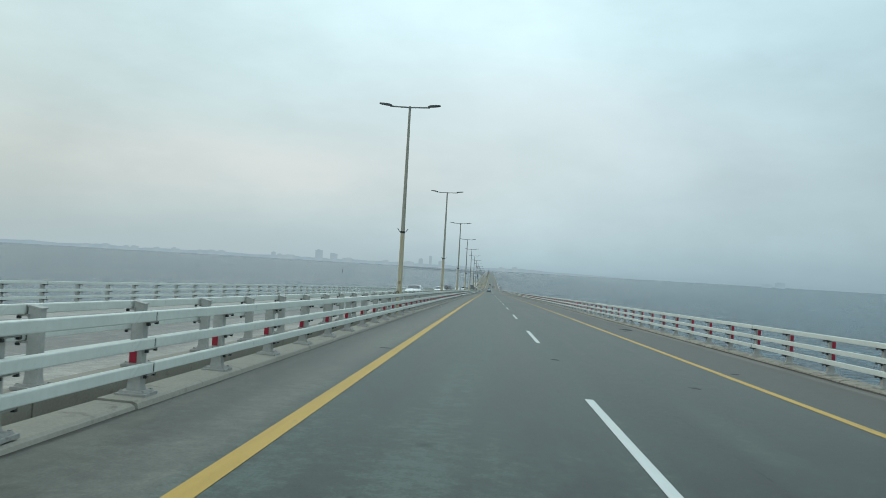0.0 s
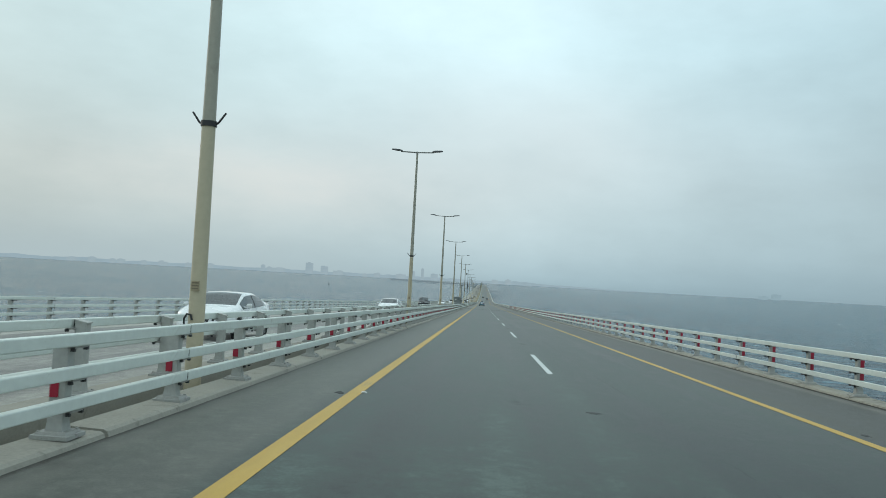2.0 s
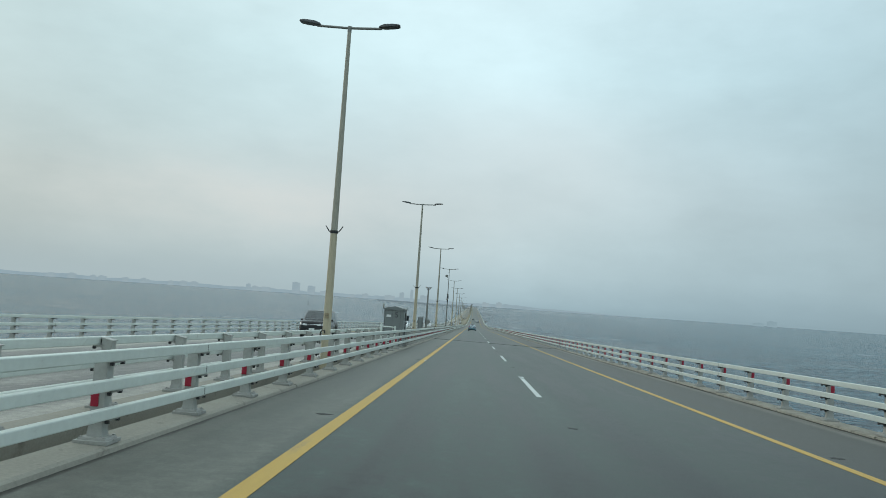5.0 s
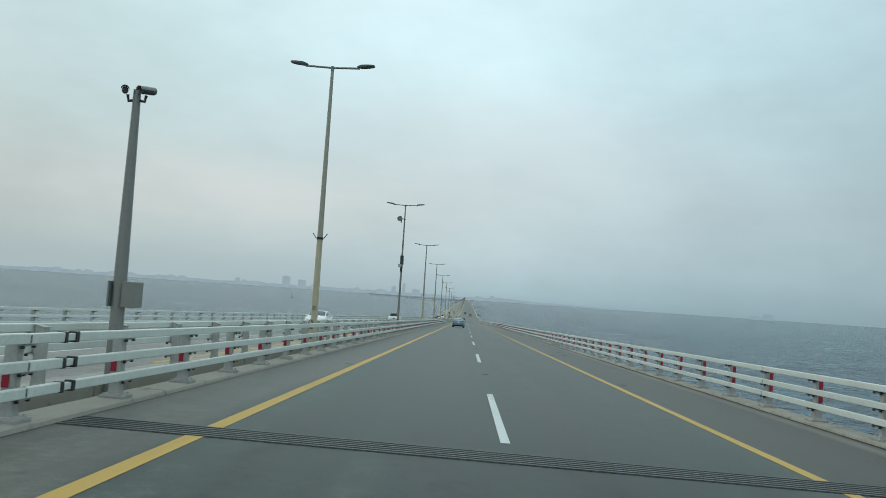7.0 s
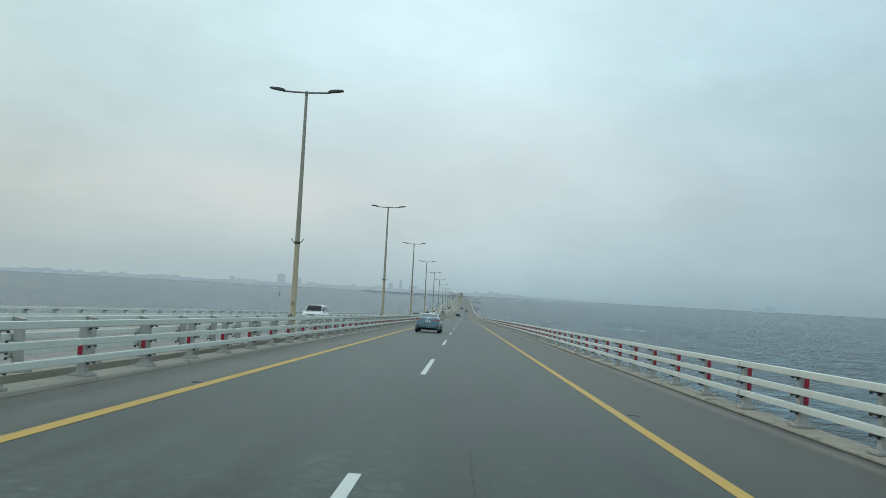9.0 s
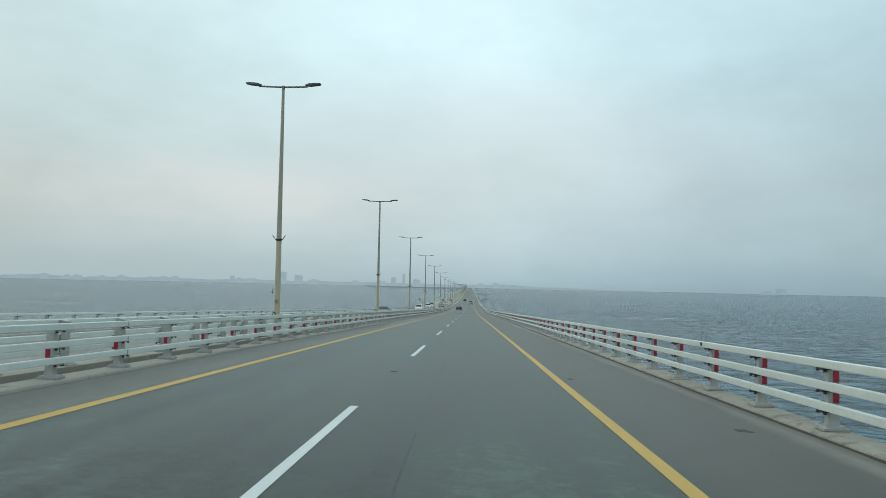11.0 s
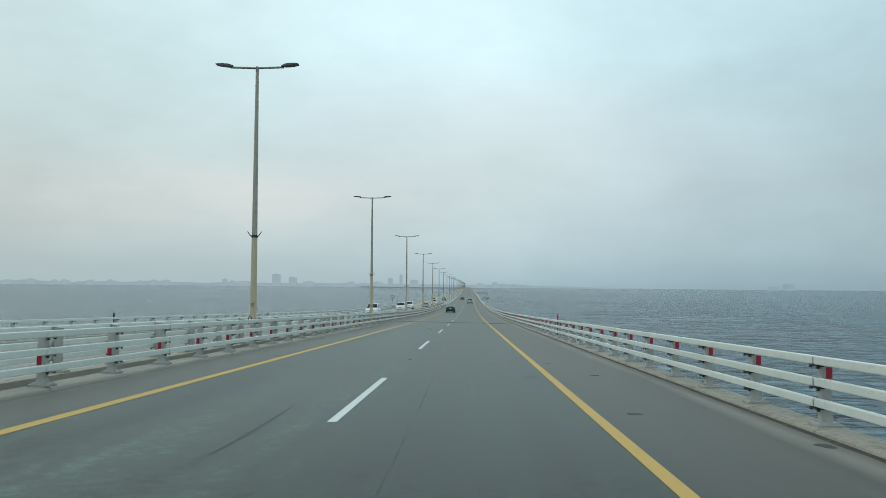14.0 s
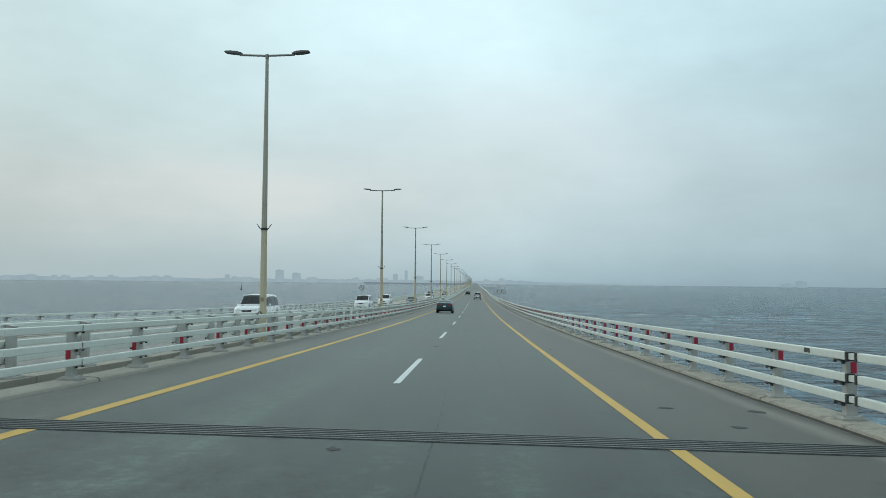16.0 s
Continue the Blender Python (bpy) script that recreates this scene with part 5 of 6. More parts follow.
drive(other_car("sedan", SEDAN, M_BLACKCAR, "black sedan on the opposite carriageway", M_DARKGLASS), -10.4, 417.7, True)
drive(other_car("suv", SUV, M_WHITECAR, "white sport utility vehicle with a long glazed rear", M_DARKGLASS, True), -13.6, 539.5, True)
drive(other_car("suv", SUV, M_WHITECAR, "white off-road vehicle with a black front", M_DARKGLASS, True), -13.6, 589.0, True)
drive(other_car("suv", SUV, M_WHITECAR, "white off-road vehicle close behind another", M_DARKGLASS, True), -13.6, 613.0, True)
drive(other_car("sedan", SEDAN, M_DARKCAR, "dark sedan far along the opposite carriageway", M_DARKGLASS), -10.5, 627.0, True)
drive(other_car("suv", CROSSOVER, M_WHITECAR, "white compact car far along the opposite carriageway", M_DARKGLASS, True), -10.5, 678.0, True)
drive(other_car("suv", SUV, M_SILVERCAR, "silver sport utility vehicle far along the opposite carriageway", M_DARKGLASS, True), -13.4, 735.0, True)
drive(other_car("sedan", SEDAN, M_DARKCAR, "dark saloon far ahead on the opposite carriageway", M_DARKGLASS), -10.8, 780.0, True)
drive(other_car("sedan", SEDAN, M_DARKCAR, "dark teal saloon driving on the same carriageway", M_DARKGLASS), -2.75, 572.0)
drive(other_car("suv", SUV, M_SILVERCAR, "silver vehicle far along the same carriageway", M_DARKGLASS, True), 0.95, 698.0)
drive(other_car("sedan", SEDAN, M_BLACKCAR, "black saloon far along the same carriageway", M_DARKGLASS), -2.6, 790.0)


# ---------------------------------------------------------------- cabinets and poles in the median


def letter(text, size, m, mat, parent, name):
    data = bpy.data.curves.new(name, "FONT")
    data.body, data.size, data.extrude, data.align_x, data.align_y = text, size, 0.002, "CENTER", "CENTER"
    tmp = new(name, data)
    bpy.context.view_layer.update()
    mesh = bpy.data.meshes.new_from_object(tmp.evaluated_get(bpy.context.evaluated_depsgraph_get()))
    bpy.data.objects.remove(tmp)
    mesh.materials.clear()
    mesh.materials.append(mat)
    ob = new(name, mesh)
    ob.parent = parent
    ob.matrix_basis = m
    return ob


def lifting_eye(c, parent):
    """A steel ring plate standing on the roof's edge."""
    bm = bmesh.new()
    x, y, z = c
    tube(bm, [(x, y - 0.045, z - 0.03), (x, y - 0.045, z + 0.07), (x, y - 0.025, z + 0.095), (x, y + 0.025, z + 0.095), (x, y + 0.045, z + 0.07), (x, y + 0.045, z - 0.03)], 0.014, 8)
    part("lifting_eye", bm, M_GREYBOX, parent, smooth=True)


def big_cabinet():
    """Sheet-steel equipment cabinet with a low gabled roof, standing on a steel frame over the median."""
    y = 155.52
    x0, x1, deep = -7.12, -6.12, 2.04
    foot = road_z(y) + 0.09
    thing = empty("equipment_cabinet", Matrix.Translation((0, y, foot)), "grey sheet-steel roadside cabinet numbered five with a gabled roof", "cabinet")
    cx, w = (x0 + x1) / 2, x1 - x0
    bm = bmesh.new()
    box(bm, (cx, deep / 2, 1.075), (w, deep, 1.79), 0.012)
    part("body", bm, M_GREYBOX, thing)
    bm = bmesh.new()
    hw, ov = w / 2 + 0.06, 0.06
    pts = [(-hw, 1.972), (-hw, 2.015), (0.06, 2.15), (hw, 2.015), (hw, 1.972)]
    rings = [[bm.verts.new((cx + px, yy, pz)) for px, pz in pts] for yy in (-ov, deep + ov)]
    for k in range(5):
        bm.faces.new((rings[0][k], rings[0][(k + 1) % 5], rings[1][(k + 1) % 5], rings[1][k]))
    bm.faces.new(rings[0])
    bm.faces.new(rings[1][::-1])
    roof = part("roof", bm, M_GREYBOX, thing)
    bm = bmesh.new()
    box(bm, (cx, -0.022, 1.945), (w - 0.02, 0.04, 0.045), 0.006)
    part("rain_ledge", bm, M_GREYBOX, roof)
    lifting_eye((cx + hw - 0.04, 0.30, 2.02), roof)
    lifting_eye((cx + hw - 0.04, 1.72, 2.02), roof)
    bm = bmesh.new()
    tube(bm, [(x0 + 0.20, -0.02, 2.02), (x0 + 0.22, -0.03, 2.09), (x0 + 0.25, -0.03, 2.11)], 0.010, 6)
    part("roof_hook", bm, M_STEEL, roof)
    # two doors on the face towards the traffic, a blank strip beside them
    split = x0 + 0.06 + 0.375
    for k, (a, b) in enumerate(((x0 + 0.06, split - 0.005), (split + 0.005, x1 - 0.150))):
        bm = bmesh.new()
        box(bm, ((a + b) / 2, -0.012, 1.06), (b - a, 0.022, 1.70), 0.004)
        door = part("door", bm, M_GREYBOX, thing)
        bm = bmesh.new()
        box(bm, ((a + b) / 2, -0.0035, 1.06), (b - a + 0.020, 0.004, 1.720))
        part("door_seal", bm, M_TRIM, door)
        if k == 0:
            bm = bmesh.new()
            box(bm, (a + 0.19, -0.026, 1.64), (0.23, 0.004, 0.115), 0.001)
            part("notice", bm, M_PLATE, door, "small white notice")
        else:
            bm = bmesh.new()
            box(bm, (a + 0.05, -0.030, 0.98), (0.035, 0.022, 0.24), 0.006)
            part("door_handle", bm, M_POST, door)
            letter("5", 0.42, Matrix.Translation(((a + b) / 2 + 0.005, -0.026, 1.70)) @ pose(0, 0, 0, 90), M_TRIM, thing, "number_five")
    # face towards the road: a plain corner pillar, then a door with slots and pull handles
    bm = bmesh.new()
    box(bm, (x1 + 0.012, 0.29, 1.06), (0.024, 0.50, 1.72), 0.005)
    part("corner_panel", bm, M_GREYBOX, thing)
    bm = bmesh.new()
    box(bm, (x1 + 0.010, 1.27, 1.06), (0.020, 1.38, 1.70), 0.004)
    side = part("side_door", bm, M_GREYBOX, thing)
    bm = bmesh.new()
    box(bm, (x1 + 0.003, 1.27, 1.06), (0.004, 1.404, 1.724))
    part("door_seal", bm, M_TRIM, side)
    for z, h in ((1.61, 0.42), (0.99, 0.22), (0.70, 0.20)):
        for k in range(6):
            bm = bmesh.new()
            box(bm, (x1 + 0.024, 0.70 + k * 0.105, z), (0.012, 0.042, h), 0.003)
            part("louvre", bm, M_TRIM, side)
    for yy in (0.68, 1.06):
        bm = bmesh.new()
        tube(bm, [(x1 + 0.02, yy - 0.03, 1.32), (x1 + 0.05, yy + 0.03, 1.31), (x1 + 0.055, yy + 0.04, 1.26), (x1 + 0.05, yy + 0.03, 1.21), (x1 + 0.02, yy - 0.03, 1.20)], 0.012, 6)
        part("pull_handle", bm, M_TRIM, side)
    bm = bmesh.new()
    box(bm, (x1 + 0.07, 1.94, 1.52), (0.15, 0.16, 0.28), 0.01)
    jbox = part("junction_box", bm, M_GREYBOX, thing)
    bm = bmesh.new()
    box(bm, (x1 + 0.07, 1.856, 1.52), (0.11, 0.012, 0.22), 0.004)
    part("lid", bm, M_HEAD, jbox)
    bm = bmesh.new()
    tube(bm, [(x0 - 0.06, 0.05, 2.03), (x0 - 0.06, 0.05, 2.06), (x0 - 0.06, 0.05, 2.20), (x0 - 0.06, 0.05, 2.245), (x0 - 0.06, 0.05, 2.26)], [0.03, 0.048, 0.048, 0.036, 0.012], 12)
    siren = part("sounder", bm, M_POST, thing, "pale cylindrical sounder on a bracket", smooth=True)
    bm = bmesh.new()
    for px in (x0 - 0.085, x0 - 0.02):
        box(bm, (px, 0.05, 1.85), (0.016, 0.03, 0.42))
    for pz in (1.65, 2.05):
        box(bm, (x0 - 0.052, 0.05, pz), (0.082, 0.03, 0.016))
    part("bracket", bm, M_GREYBOX, siren)
    bm = bmesh.new()
    box(bm, (cx, deep / 2, 0.15), (w + 0.03, deep + 0.04, 0.07), 0.004)
    for px in (x0 + 0.10, x1 - 0.12):
        for py in (0.14, deep - 0.14):
            box(bm, (px, py, -0.17), (0.16, 0.16, 0.62), 0.008)
    part("stand", bm, M_GREYBOX, thing)
    return thing


big_cabinet()


def access_stair():
    """White tubular gate frame in front of the cabinet."""
    y = 154.62
    thing = empty("handrail_frame", Matrix.Translation((0, y, road_z(y) + 0.09)), "white painted tubular access frame beside the cabinet", "handrail")
    bm = bmesh.new()
    tube(bm, [(-7.12, 0, -0.45), (-7.12, 0, 1.17), (-7.12, 0, 1.215), (-7.12, 0, 1.235)], [0.052, 0.052, 0.040, 0.012], 14)
    part("upright", bm, M_RAIL, thing, smooth=True)
    bm = bmesh.new()
    box(bm, (-6.42, 0, 0.34), (0.075, 0.05, 1.58), 0.006)
    part("upright", bm, M_RAIL, thing, "flat white bar")
    bm = bmesh.new()
    box(bm, (-6.42, 0, -0.40), (0.16, 0.16, 0.06), 0.006)
    part("foot", bm, M_PLINTH, thing)
    for z, r in ((1.08, 0.034), (0.62, 0.026), (0.28, 0.026)):
        bm = bmesh.new()
        tube(bm, [(-7.12, 0, z), (-6.42, 0, z - 0.01)], r, 10)
        part("crossbar", bm, M_RAIL, thing, smooth=True)
    bm = bmesh.new()
    box(bm, (-6.80, 0.06, 0.42), (0.07, 0.03, 0.40), 0.004)
    part("latch_bar", bm, M_RAIL, thing)


access_stair()


def small_cabinet():
    y = 176.8
    x0, x1 = -6.80, -6.45
    thing = empty("control_cabinet", Matrix.Translation((0, y, road_z(y) + 0.09)), "narrow grey control cabinet on a plinth", "cabinet")
    cx, w = (x0 + x1) / 2, x1 - x0
    bm = bmesh.new()
    box(bm, (cx, 0.22, 1.245), (w, 0.44, 1.07), 0.02)
    part("body", bm, M_GREYBOX, thing)
    bm = bmesh.new()
    box(bm, (cx, -0.008, 1.25), (w - 0.08, 0.02, 0.90), 0.006)
    door = part("door", bm, M_GREYBOX, thing)
    bm = bmesh.new()
    box(bm, (cx, -0.001, 1.25), (w - 0.06, 0.008, 0.92))
    part("door_seal", bm, M_TRIM, door)
    bm = bmesh.new()
    box(bm, (x0 + 0.08, -0.026, 1.25), (0.02, 0.02, 0.08), 0.003)
    part("lock", bm, M_TRIM, door)
    bm = bmesh.new()
    box(bm, (cx, 0.22, 0.645), (w + 0.24, 0.62, 0.06), 0.01)
    part("shelf", bm, M_POST, thing)
    # a dark box fills part of the space under the shelf
    bm = bmesh.new()
    box(bm, (cx - 0.04, 0.22, 0.50), (w + 0.06, 0.42, 0.23), 0.015)
    part("cable_box", bm, M_HEAD, thing, "dark box under the shelf")
    for px, py in ((x0 + 0.02, 0.05), (x1 - 0.02, 0.05), (x0 + 0.02, 0.39), (x1 - 0.02, 0.39)):
        bm = bmesh.new()
        box(bm, (px, py, 0.07), (0.05, 0.05, 1.10), 0.004)
        part("leg", bm, M_GREYBOX, thing)
    bm = bmesh.new()
    tube(bm, [(x1 + 0.03, 0.1, -0.4), (x1 + 0.03, 0.1, 1.62), (x1 + 0.035, 0.1, 1.86)], [0.018, 0.018, 0.024], 8)
    part("conduit", bm, M_STEEL, thing, "dark cable conduit with a capped end")
    bm = bmesh.new()
    tube(bm, [(cx, 0.2, 1.77), (cx, 0.2, 1.86)], 0.025, 8)
    part("beacon", bm, M_POST, thing)
    bm = bmesh.new()
    box(bm, (x0 - 0.03, 0.2, 1.42), (0.06, 0.12, 0.22), 0.006)
    part("side_box", bm, M_GREYBOX, thing)


small_cabinet()


def camera_pole():
    y = 190.35
    x = -6.92
    thing = empty("camera_pole", Matrix.Translation((x, y, road_z(y) + 0.09)), "grey tapered steel pole with two traffic cameras and a side box", "camera pole")
    bm = bmesh.new()
    tube(bm, [(0, 0, -0.5), (0, 0, 2.0), (0, 0, 4.68)], [0.122, 0.098, 0.058], 14)
    part("pole", bm, M_GREYPOLE, thing, smooth=True)
    for s in (-1, 1):
        bm = bmesh.new()
        tube(bm, [(0, 0, 4.52), (s * 0.13, 0, 4.50), (s * 0.15, 0, 4.60)], 0.025, 8)
        arm = part("bracket", bm, M_STEEL, thing)
        aim = Matrix.Rotation(radians(-24 * s), 3, "Z") @ Matrix.Rotation(radians(8), 3, "X")
        at = Vector((s * 0.19, -0.02, 4.66))
        bm = bmesh.new()
        tube(bm, [at + aim @ Vector((0, q, 0)) for q in (-0.15, -0.13, 0.10, 0.14)], [0.040, 0.052, 0.050, 0.034], 12)
        part("traffic_camera", bm, M_HEAD, arm, "hooded grey traffic camera", smooth=True)
        bm = bmesh.new()
        arc = [(0.062 * math.cos(q), 0.058 * math.sin(q)) for q in (math.pi * k / 8 for k in range(9))]
        ends = [[bm.verts.new(at + aim @ Vector((px, yy, pz + 0.012))) for px, pz in arc] for yy in (-0.20, 0.12)]
        for k in range(8):
            bm.faces.new((ends[0][k], ends[0][k + 1], ends[1][k + 1], ends[1][k]))
        geom = bmesh.ops.extrude_face_region(bm, geom=bm.faces[:])
        bmesh.ops.translate(bm, verts=[g for g in geom["geom"] if isinstance(g, bmesh.types.BMVert)], vec=(0, 0, 0.008))
        part("sun_hood", bm, M_GREYPOLE, arm, "pale grey sun hood", smooth=True)
    for s, w in ((1, 0.20), (-1, 0.03)):
        bm = bmesh.new()
        box(bm, (s * (0.10 + w / 2), 0.02, 1.45), (w, 0.34, 0.40), 0.008)
        part("side_box", bm, M_GREYBOX if s < 0 else M_GREYPOLE, thing)


camera_pole()


def aerial():
    """Round dish and radio boxes strapped to one of the lamp poles."""
    y = 7 * LAMP_STEP
    base = Vector((MEDIAN + bend(y), y, road_z(y) - 0.33))
    dish = empty("antenna_dish", Matrix.Translation(base + Vector((0, 0, 9.05))), "round grey radio dish clamped to a lamp pole", "antenna")
    bm = bmesh.new()
    tube(bm, [(-0.36, -0.06, 0.12), (-0.36, -0.15, 0.10), (-0.36, -0.24, 0.09)], [0.10, 0.20, 0.205], 20)
    part("dish", bm, M_GREYPOLE, dish, smooth=True)
    bm = bmesh.new()
    tube(bm, [(0.08, 0, 0.10), (-0.14, -0.02, 0.10), (-0.33, -0.08, 0.10)], 0.03, 8)
    box(bm, (-0.26, -0.02, -0.10), (0.08, 0.08, 0.20), 0.01)
    part("clamp", bm, M_STEEL, dish)
    gear = empty("radio_unit", Matrix.Translation(base + Vector((0, 0, 5.75))), "dark radio boxes strapped round a lamp pole", "radio unit")
    for nm, c, size, mat in (("radio_box", (0.03, -0.13, 0.10), (0.24, 0.20, 0.46), M_HEAD), ("pale_box", (-0.10, -0.22, -0.22), (0.24, 0.14, 0.26), M_POST),
                             ("upper_bracket", (0.0, -0.02, 0.46), (0.24, 0.22, 0.22), M_STEEL), ("lower_bracket", (0.0, -0.06, -0.50), (0.16, 0.20, 0.32), M_STEEL)):
        bm = bmesh.new()
        box(bm, c, size, 0.015)
        part(nm, bm, mat, gear)
    for s in (-1, 1):
        bm = bmesh.new()
        tube(bm, [(0.09 * s, -0.1, 0.5), (0.12 * s, -0.1, 0.1), (0.06 * s, -0.08, -0.62)], 0.014, 6)
        part("cable", bm, M_RUBBER, gear)


aerial()

# ---------------------------------------------------------------- markers, signs, things at sea


def delineator(x, y, red=True):
    thing = empty("marker_post", Matrix.Translation(P(x, y, 0.12)), "thin dark marker post with a red top on the kerb", "marker post", "marker posts")
    bm = bmesh.new()
    box(bm, (0, 0, 0.44), (0.06, 0.06, 0.88), 0.01)
    part("stem", bm, M_TRIM, thing)
    bm = bmesh.new()
    box(bm, (0, 0, 0.99), (0.085, 0.07, 0.24), 0.012)
    part("top", bm, M_RED if red else M_TRIM, thing)


delineator(5.72, 461.4)
delineator(-19.0, 461.5, False)


def round_sign(x, y, discs, label, up=0.0):
    thing = empty("road_sign", Matrix.Translation(P(x, y, 0.12)), label, "road sign", "road signs")
    bm = bmesh.new()
    tube(bm, [(0, 0, 0), (0, 0, 2.6 + up)], 0.04, 8)
    part("post", bm, M_GREYPOLE, thing)
    for dx in discs:
        bm = bmesh.new()
        tube(bm, [(dx, -0.05, 2.35 + up), (dx, -0.08, 2.35 + up)], 0.42, 24)
        disc = part("disc", bm, M_PLATE, thing)
        bm = bmesh.new()
        for k in range(28):
            a0, a1 = 2 * math.pi * k / 28, 2 * math.pi * (k + 1) / 28
            q = [bm.verts.new((dx + r * math.sin(a), -0.086, 2.35 + up + r * math.cos(a))) for a, r in ((a0, 0.34), (a1, 0.34), (a1, 0.42), (a0, 0.42))]
            bm.faces.new(q)
        bmesh.ops.remove_doubles(bm, verts=bm.verts, dist=0.001)
        part("rim", bm, M_TRIM, disc)
        bm = bmesh.new()
        box(bm, (dx, -0.085, 2.35 + up), (0.10, 0.008, 0.52), turn=Matrix.Rotation(radians(-38), 3, "Y"))
        part("bar", bm, M_TRIM, disc)


round_sign(5.75, 652.0, (-0.42, 0.46), "two round white signs with dark rims on a post")
round_sign(-18.9, 623.0, (0.0,), "single round sign on a post beyond the opposite carriageway", 0.55)

bm = bmesh.new()
tube(bm, [(-271, 1413, SEA_Z - 0.5), (-271, 1413, SEA_Z + 1.0)], 1.3, 12)
tube(bm, [(-271, 1413, SEA_Z + 1.0), (-271, 1413, SEA_Z + 4.6)], [0.5, 0.25], 8)
box(bm, (-271, 1413, SEA_Z + 4.9), (1.1, 1.1, 1.0), 0.1)
tagged(part("buoy", bm, M_STEEL), "dark channel buoy with a short mast riding on the sea", "buoy")


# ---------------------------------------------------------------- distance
# haze is mixed into these flat colours, which glow by themselves
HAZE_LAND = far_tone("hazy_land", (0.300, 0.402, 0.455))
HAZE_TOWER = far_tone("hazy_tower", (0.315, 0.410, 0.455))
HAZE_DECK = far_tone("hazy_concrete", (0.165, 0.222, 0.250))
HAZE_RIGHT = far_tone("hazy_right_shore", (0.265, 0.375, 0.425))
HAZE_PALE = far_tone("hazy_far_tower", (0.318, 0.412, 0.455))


def far_jetty():
    thing = empty("jetty", Matrix(), "low concrete landing platform on piles beside the causeway", "jetty")
    # slab and piles glow in a haze-tinted colour instead of being lit
    bm = bmesh.new()
    box(bm, (15.0, 1335, -15.9), (17.0, 16.0, 1.6), 0.05)
    part("slab", bm, HAZE_DECK, thing)
    for x in (9, 14, 19, 22.5):
        bm = bmesh.new()
        box(bm, (x, 1335, (SEA_Z - 16.2) / 2 - 1), (0.7, 3.0, -16.2 - SEA_Z + 2))
        part("pile", bm, HAZE_DECK, thing)


far_jetty()

def bearing(px, dist):
    a = math.atan((px - 784) / 1420) - radians(1.57)
    return Vector((0.87 + dist * math.sin(a), 382 + dist * math.cos(a), 0))


def city():
    """Skyline on the far shore, seen through haze: plain blocks with stepped roofs."""
    rnd = random.Random(11)
    blocks = (
        (8, 20, 5), (50, 60, 7), (93, 100, 6), (110, 120, 6), (155, 163, 6), (190, 197, 7), (200, 206, 5), (243, 250, 6), (266, 276, 7), (287, 297, 7),
        (392, 399, 10), (404, 412, 7), (414, 436, 6), (480, 492, 19), (509, 521, 14), (534, 550, 7), (590, 597, 4), (612, 622, 7), (655, 672, 7),
        (682, 690, 14), (702, 707, 20), (721, 734, 11), (838, 850, 6), (864, 874, 8), (1350, 1364, 4), (1375, 1388, 8))
    for a, b, h in blocks:
        dist = 4250 + rnd.uniform(-60, 60)
        p = bearing((a + b) / 2, dist)
        w, hh = (b - a) * dist / 1420, (h + 1.5) * dist / 1420
        thing = empty("tower_block" if h > 9 else "building", Matrix.Translation((p.x, p.y, SEA_Z)), "pale building on the far shore, blurred by haze", "building", "far skyline")
        mat = HAZE_TOWER if h > 9 and a < 700 else HAZE_PALE if a < 1200 else HAZE_RIGHT
        bm = bmesh.new()
        box(bm, (0, 0, hh / 2), (w, w, hh))
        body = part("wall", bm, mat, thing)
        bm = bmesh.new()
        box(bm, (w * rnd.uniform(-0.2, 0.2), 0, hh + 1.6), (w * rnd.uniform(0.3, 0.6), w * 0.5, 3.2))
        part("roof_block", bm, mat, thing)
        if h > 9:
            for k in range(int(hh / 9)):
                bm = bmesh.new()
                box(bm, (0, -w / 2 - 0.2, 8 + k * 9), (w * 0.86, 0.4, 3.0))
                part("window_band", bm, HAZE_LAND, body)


city()


def shore():
    """Low hazy land along the horizon, uneven like trees and roofs."""
    bm = bmesh.new()
    px, prev = -260.0, None
    while px < 1120:
        p = bearing(px, 4420)
        fade = 1.0 if px < 900 else max(0.25, 1 - (px - 900) / 260)
        h = (4.8 + 2.2 * noise.noise((px * 0.013, 0, 0)) + 1.5 * noise.noise((px * 0.09, 3, 0))) * 3.6 * fade
        row = [bm.verts.new((p.x, p.y, SEA_Z - 1)), bm.verts.new((p.x, p.y, SEA_Z + h)), bm.verts.new((p.x, p.y + 60, SEA_Z + h)), bm.verts.new((p.x, p.y + 60, SEA_Z - 1))]
        if prev:
            for k in range(3):
                bm.faces.new((prev[k], row[k], row[k + 1], prev[k + 1]))
        prev = row
        px += 3.0
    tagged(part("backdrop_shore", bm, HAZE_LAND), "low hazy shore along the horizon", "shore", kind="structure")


shore()


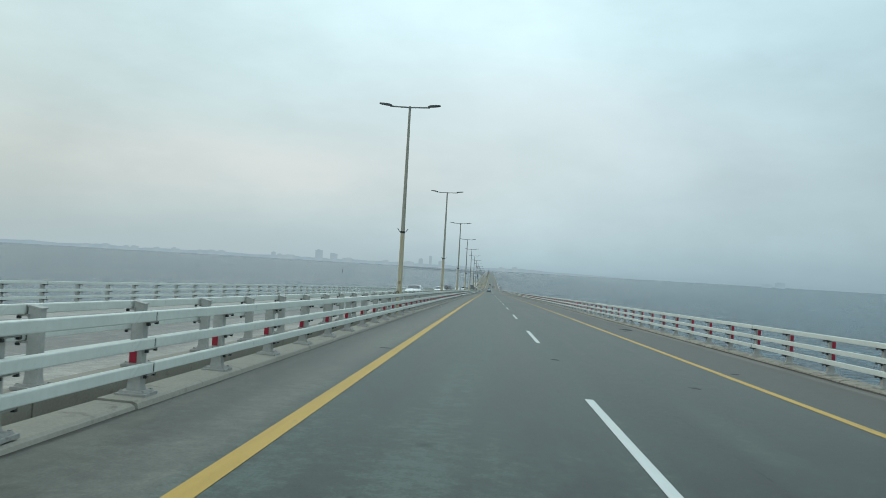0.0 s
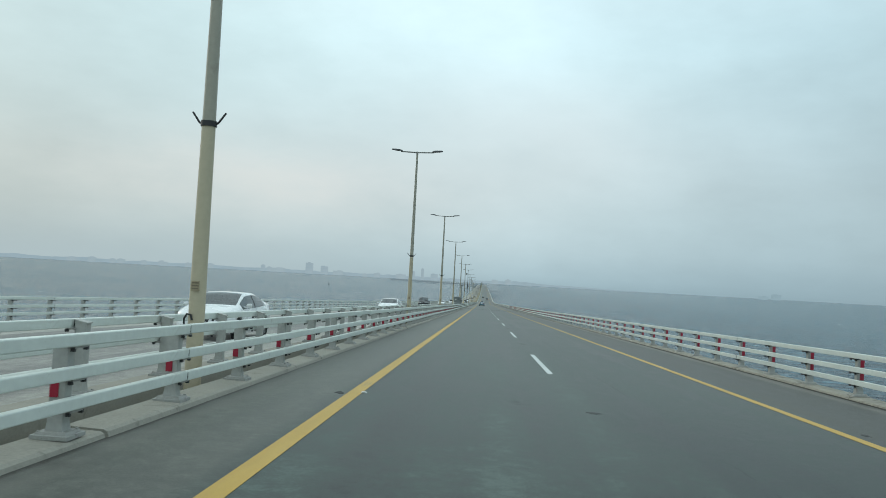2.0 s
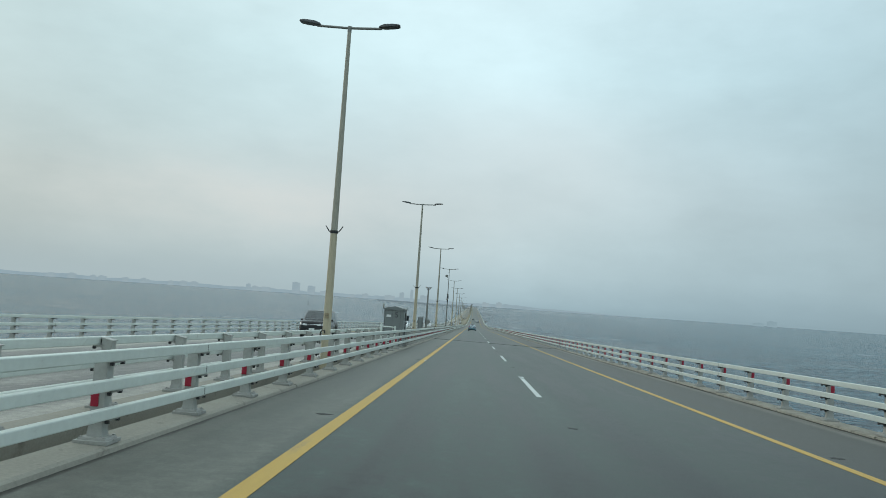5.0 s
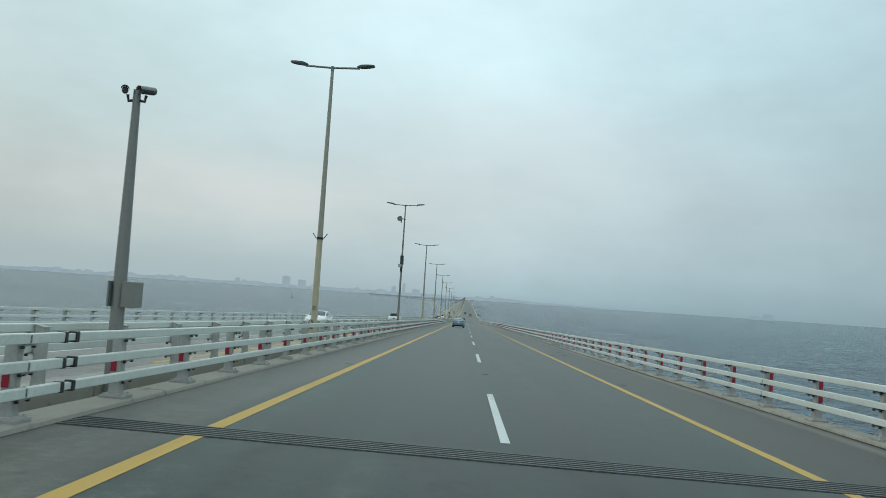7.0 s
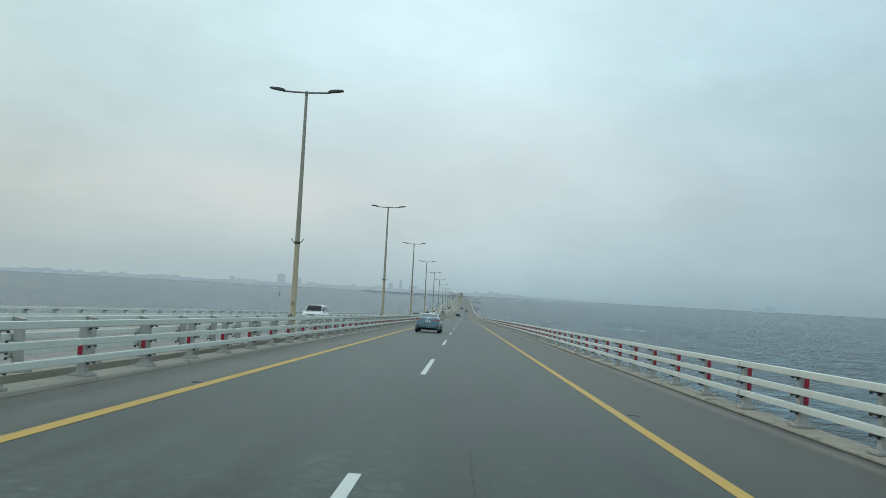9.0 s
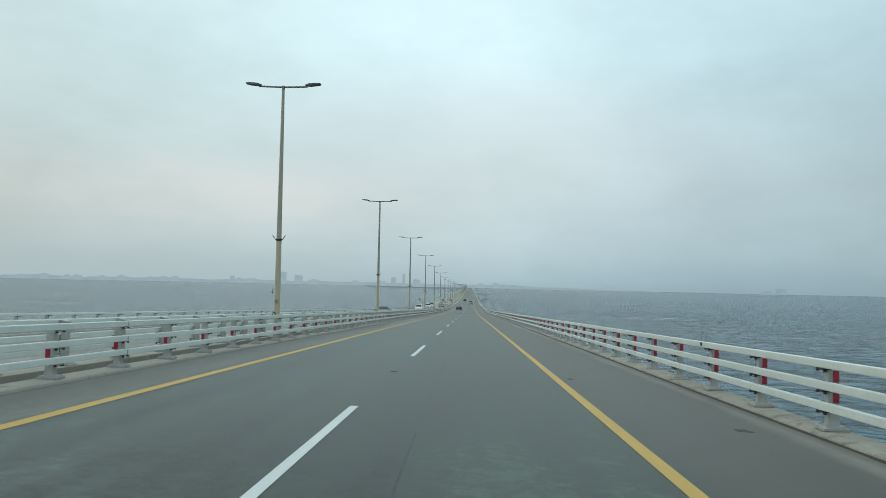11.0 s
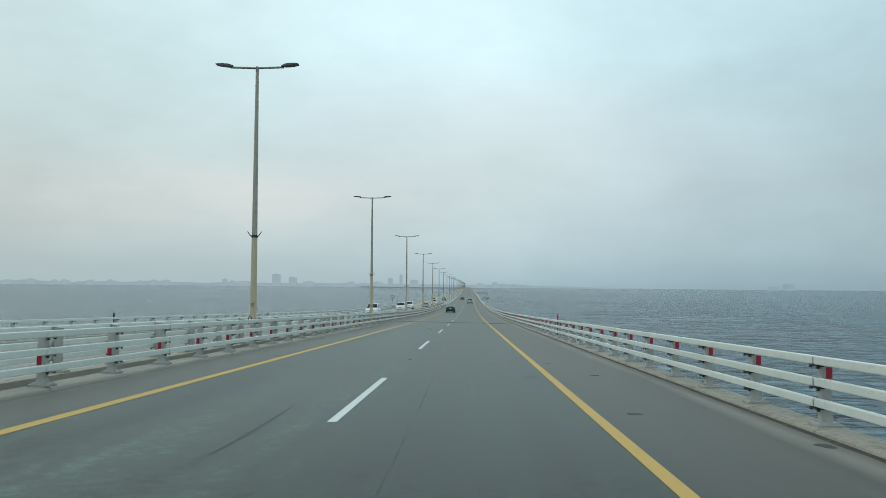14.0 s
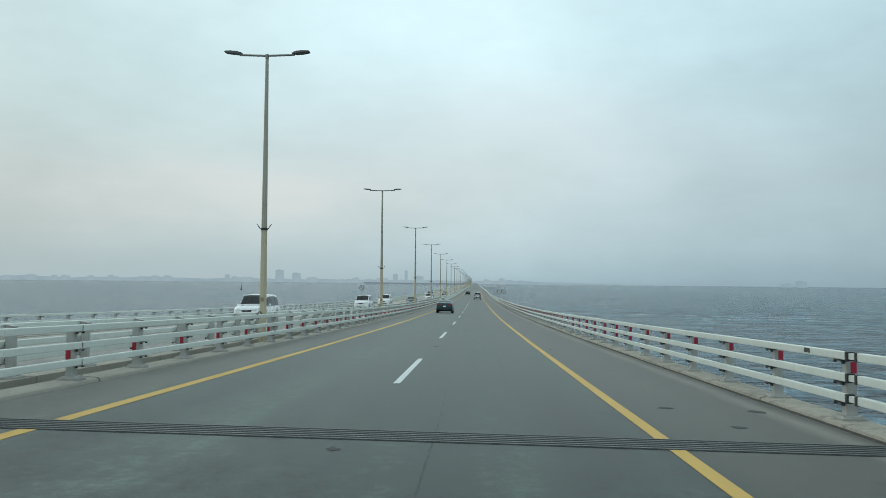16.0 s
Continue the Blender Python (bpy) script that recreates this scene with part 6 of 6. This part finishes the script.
def viaduct():
    """The causeway's next stretch, curving away over the sea on piers."""
    pts = [Vector((-6, 2480, -14.5)), Vector((-14, 2560, -14.6)), Vector((-50, 2650, -15)), Vector((-135, 2750, -15.4)), Vector((-235, 2890, -15.4)), Vector((-345, 3050, -15.2))]
    path = []
    for i in range(len(pts) - 1):
        a, b, c, d = pts[max(i - 1, 0)], pts[i], pts[i + 1], pts[min(i + 2, len(pts) - 1)]
        for k in range(6):
            t = k / 6
            path.append(0.5 * ((2 * b) + (c - a) * t + (2 * a - 5 * b + 4 * c - d) * t * t + (3 * b - a - 3 * c + d) * t ** 3))
    path.append(pts[-1])
    thing = empty("viaduct", Matrix(), "distant concrete viaduct curving across the sea on piers", "viaduct")
    bm = bmesh.new()
    rings = []
    for i, p in enumerate(path):
        d = (path[min(i + 1, len(path) - 1)] - path[max(i - 1, 0)]).normalized()
        n = Vector((d.y, -d.x, 0))
        rings.append([bm.verts.new(p + n * w + Vector((0, 0, z))) for w, z in ((-12, 1.0), (12, 1.0), (12, -1.5), (6, -3.2), (-6, -3.2), (-12, -1.5))])
    for a, b in zip(rings, rings[1:]):
        for k in range(6):
            bm.faces.new((a[k], a[(k + 1) % 6], b[(k + 1) % 6], b[k]))
    # the haze over deck and piers is in their glowing colour
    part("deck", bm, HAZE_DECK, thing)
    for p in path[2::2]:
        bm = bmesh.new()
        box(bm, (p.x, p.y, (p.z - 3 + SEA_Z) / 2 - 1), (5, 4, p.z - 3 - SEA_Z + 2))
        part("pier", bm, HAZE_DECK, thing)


viaduct()


# ---------------------------------------------------------------- scars and scraps on the road
M_SCAR = material("tar_scar", (0.045, 0.047, 0.045), 0.8, spread=0.3, grain=40, patch=5, bump=0.4)
M_SKID = material("tyre_mark", (0.064, 0.070, 0.067), 0.8, spread=0.35, grain=30, patch=3, bump=0.2)
scar_rnd = random.Random(21)


def scar(x, y, w, l):
    """A thin ragged patch of tar left where a road stud was torn out."""
    bm = bmesh.new()
    n = 11
    m = along(x, y)
    pts = []
    for k in range(n):
        a = 2 * math.pi * k / n
        q = 0.5 + 0.8 * scar_rnd.random()
        pts.append(Vector((w / 2 * q * math.cos(a), l / 2 * q * math.sin(a), 0)))
    low = [bm.verts.new(m @ (p + Vector((0, 0, 0.001)))) for p in pts]
    high = [bm.verts.new(m @ (p * 0.9 + Vector((0, 0, 0.006)))) for p in pts]
    bm.faces.new(high)
    for k in range(n):
        bm.faces.new((low[k], low[(k + 1) % n], high[(k + 1) % n], high[k]))
    part("tar_scar", bm, M_SCAR, road_1)


for k in range(-2, 36):
    y = -2.0 + 18.41 * k
    for x in (-0.86, -4.62, 3.02):
        if scar_rnd.random() < 0.85:
            scar(x + scar_rnd.uniform(-0.08, 0.08), y + scar_rnd.uniform(-0.8, 0.8), scar_rnd.uniform(0.14, 0.26), scar_rnd.uniform(0.12, 0.30))
for x, y in ((1.3, -23.6), (3.8, 220.4), (3.9, 224.1), (3.6, 230.5), (4.4, 322.6), (0.8, 353.6), (3.2, 389.6), (4.6, 401.6), (3.0, 396.8), (3.3, 429.1), (5.0, 426.6),
             (3.8, 436.0), (3.2, 471.7), (3.4, 498.6), (3.9, 496.8), (4.7, 498.5), (3.8, -1.6)):
    scar(x, y, scar_rnd.uniform(0.16, 0.34), scar_rnd.uniform(0.14, 0.40))


def skid(x0, y0, x1, y1, bow, w):
    """A dark curved tyre mark."""
    bm = bmesh.new()
    rows = []
    for k in range(13):
        t = k / 12
        x, y = x0 + (x1 - x0) * t + bow * 4 * t * (1 - t), y0 + (y1 - y0) * t
        half = w / 2 * math.sin(math.pi * (0.08 + 0.84 * t))
        rows.append([bm.verts.new(P(x + d, y, 0.004)) for d in (-half, half)])
    for a, b in zip(rows, rows[1:]):
        bm.faces.new((a[0], a[1], b[1], b[0]))
    part("skid_mark", bm, M_SKID, road_1)


skid(-3.0, 476.2, -3.9, 480.2, -0.05, 0.07)
skid(-2.5, 476.0, -1.5, 466.4, 0.25, 0.06)
skid(-4.85, 480.4, -4.36, 482.9, 0.08, 0.22)
skid(-1.70, 425.0, -1.73, 428.9, 0.03, 0.05)



def road_stud(x, y):
    """A low white road stud beside the edge line."""
    thing = empty("road_stud", along(x, y, 0.004), "small worn white road stud beside the yellow line", "road stud", "road studs along the edge lines")
    bm = bmesh.new()
    box(bm, (0, 0, 0.008), (0.085, 0.075, 0.016), 0.003, top=(0.72, 0.5))
    part("body", bm, M_PLATE, thing)
    bm = bmesh.new()
    box(bm, (0, -0.033, 0.009), (0.05, 0.006, 0.010), 0.0, turn=Matrix.Rotation(radians(35), 3, "X"))
    part("reflector", bm, M_CLEAR, thing)


STUDS = ((-4.24, -1.9), (-4.26, 145.2), (-4.22, 34.8), (-4.22, 218.7), (2.45, 476.8))
for x, y in STUDS:
    road_stud(x, y)

# a plate over a drain in the sea-side shoulder
bm = bmesh.new()
box(bm, P(4.1, 0.3, 0.006), (0.5, 1.1, 0.016), 0.003)
for k in range(5):
    box(bm, P(4.1, -0.1 + k * 0.2, 0.016), (0.42, 0.05, 0.012))
tagged(part("drain_grate", bm, M_STEEL), "dark iron drain grate let into the shoulder", "drain")
bm = bmesh.new()
box(bm, P(-5.6, 16.2, 0.03), (0.12, 0.09, 0.055), 0.015, top=(0.7, 0.6))
tagged(part("litter", bm, M_PLATE), "crumpled white scrap of litter by the kerb", "litter")
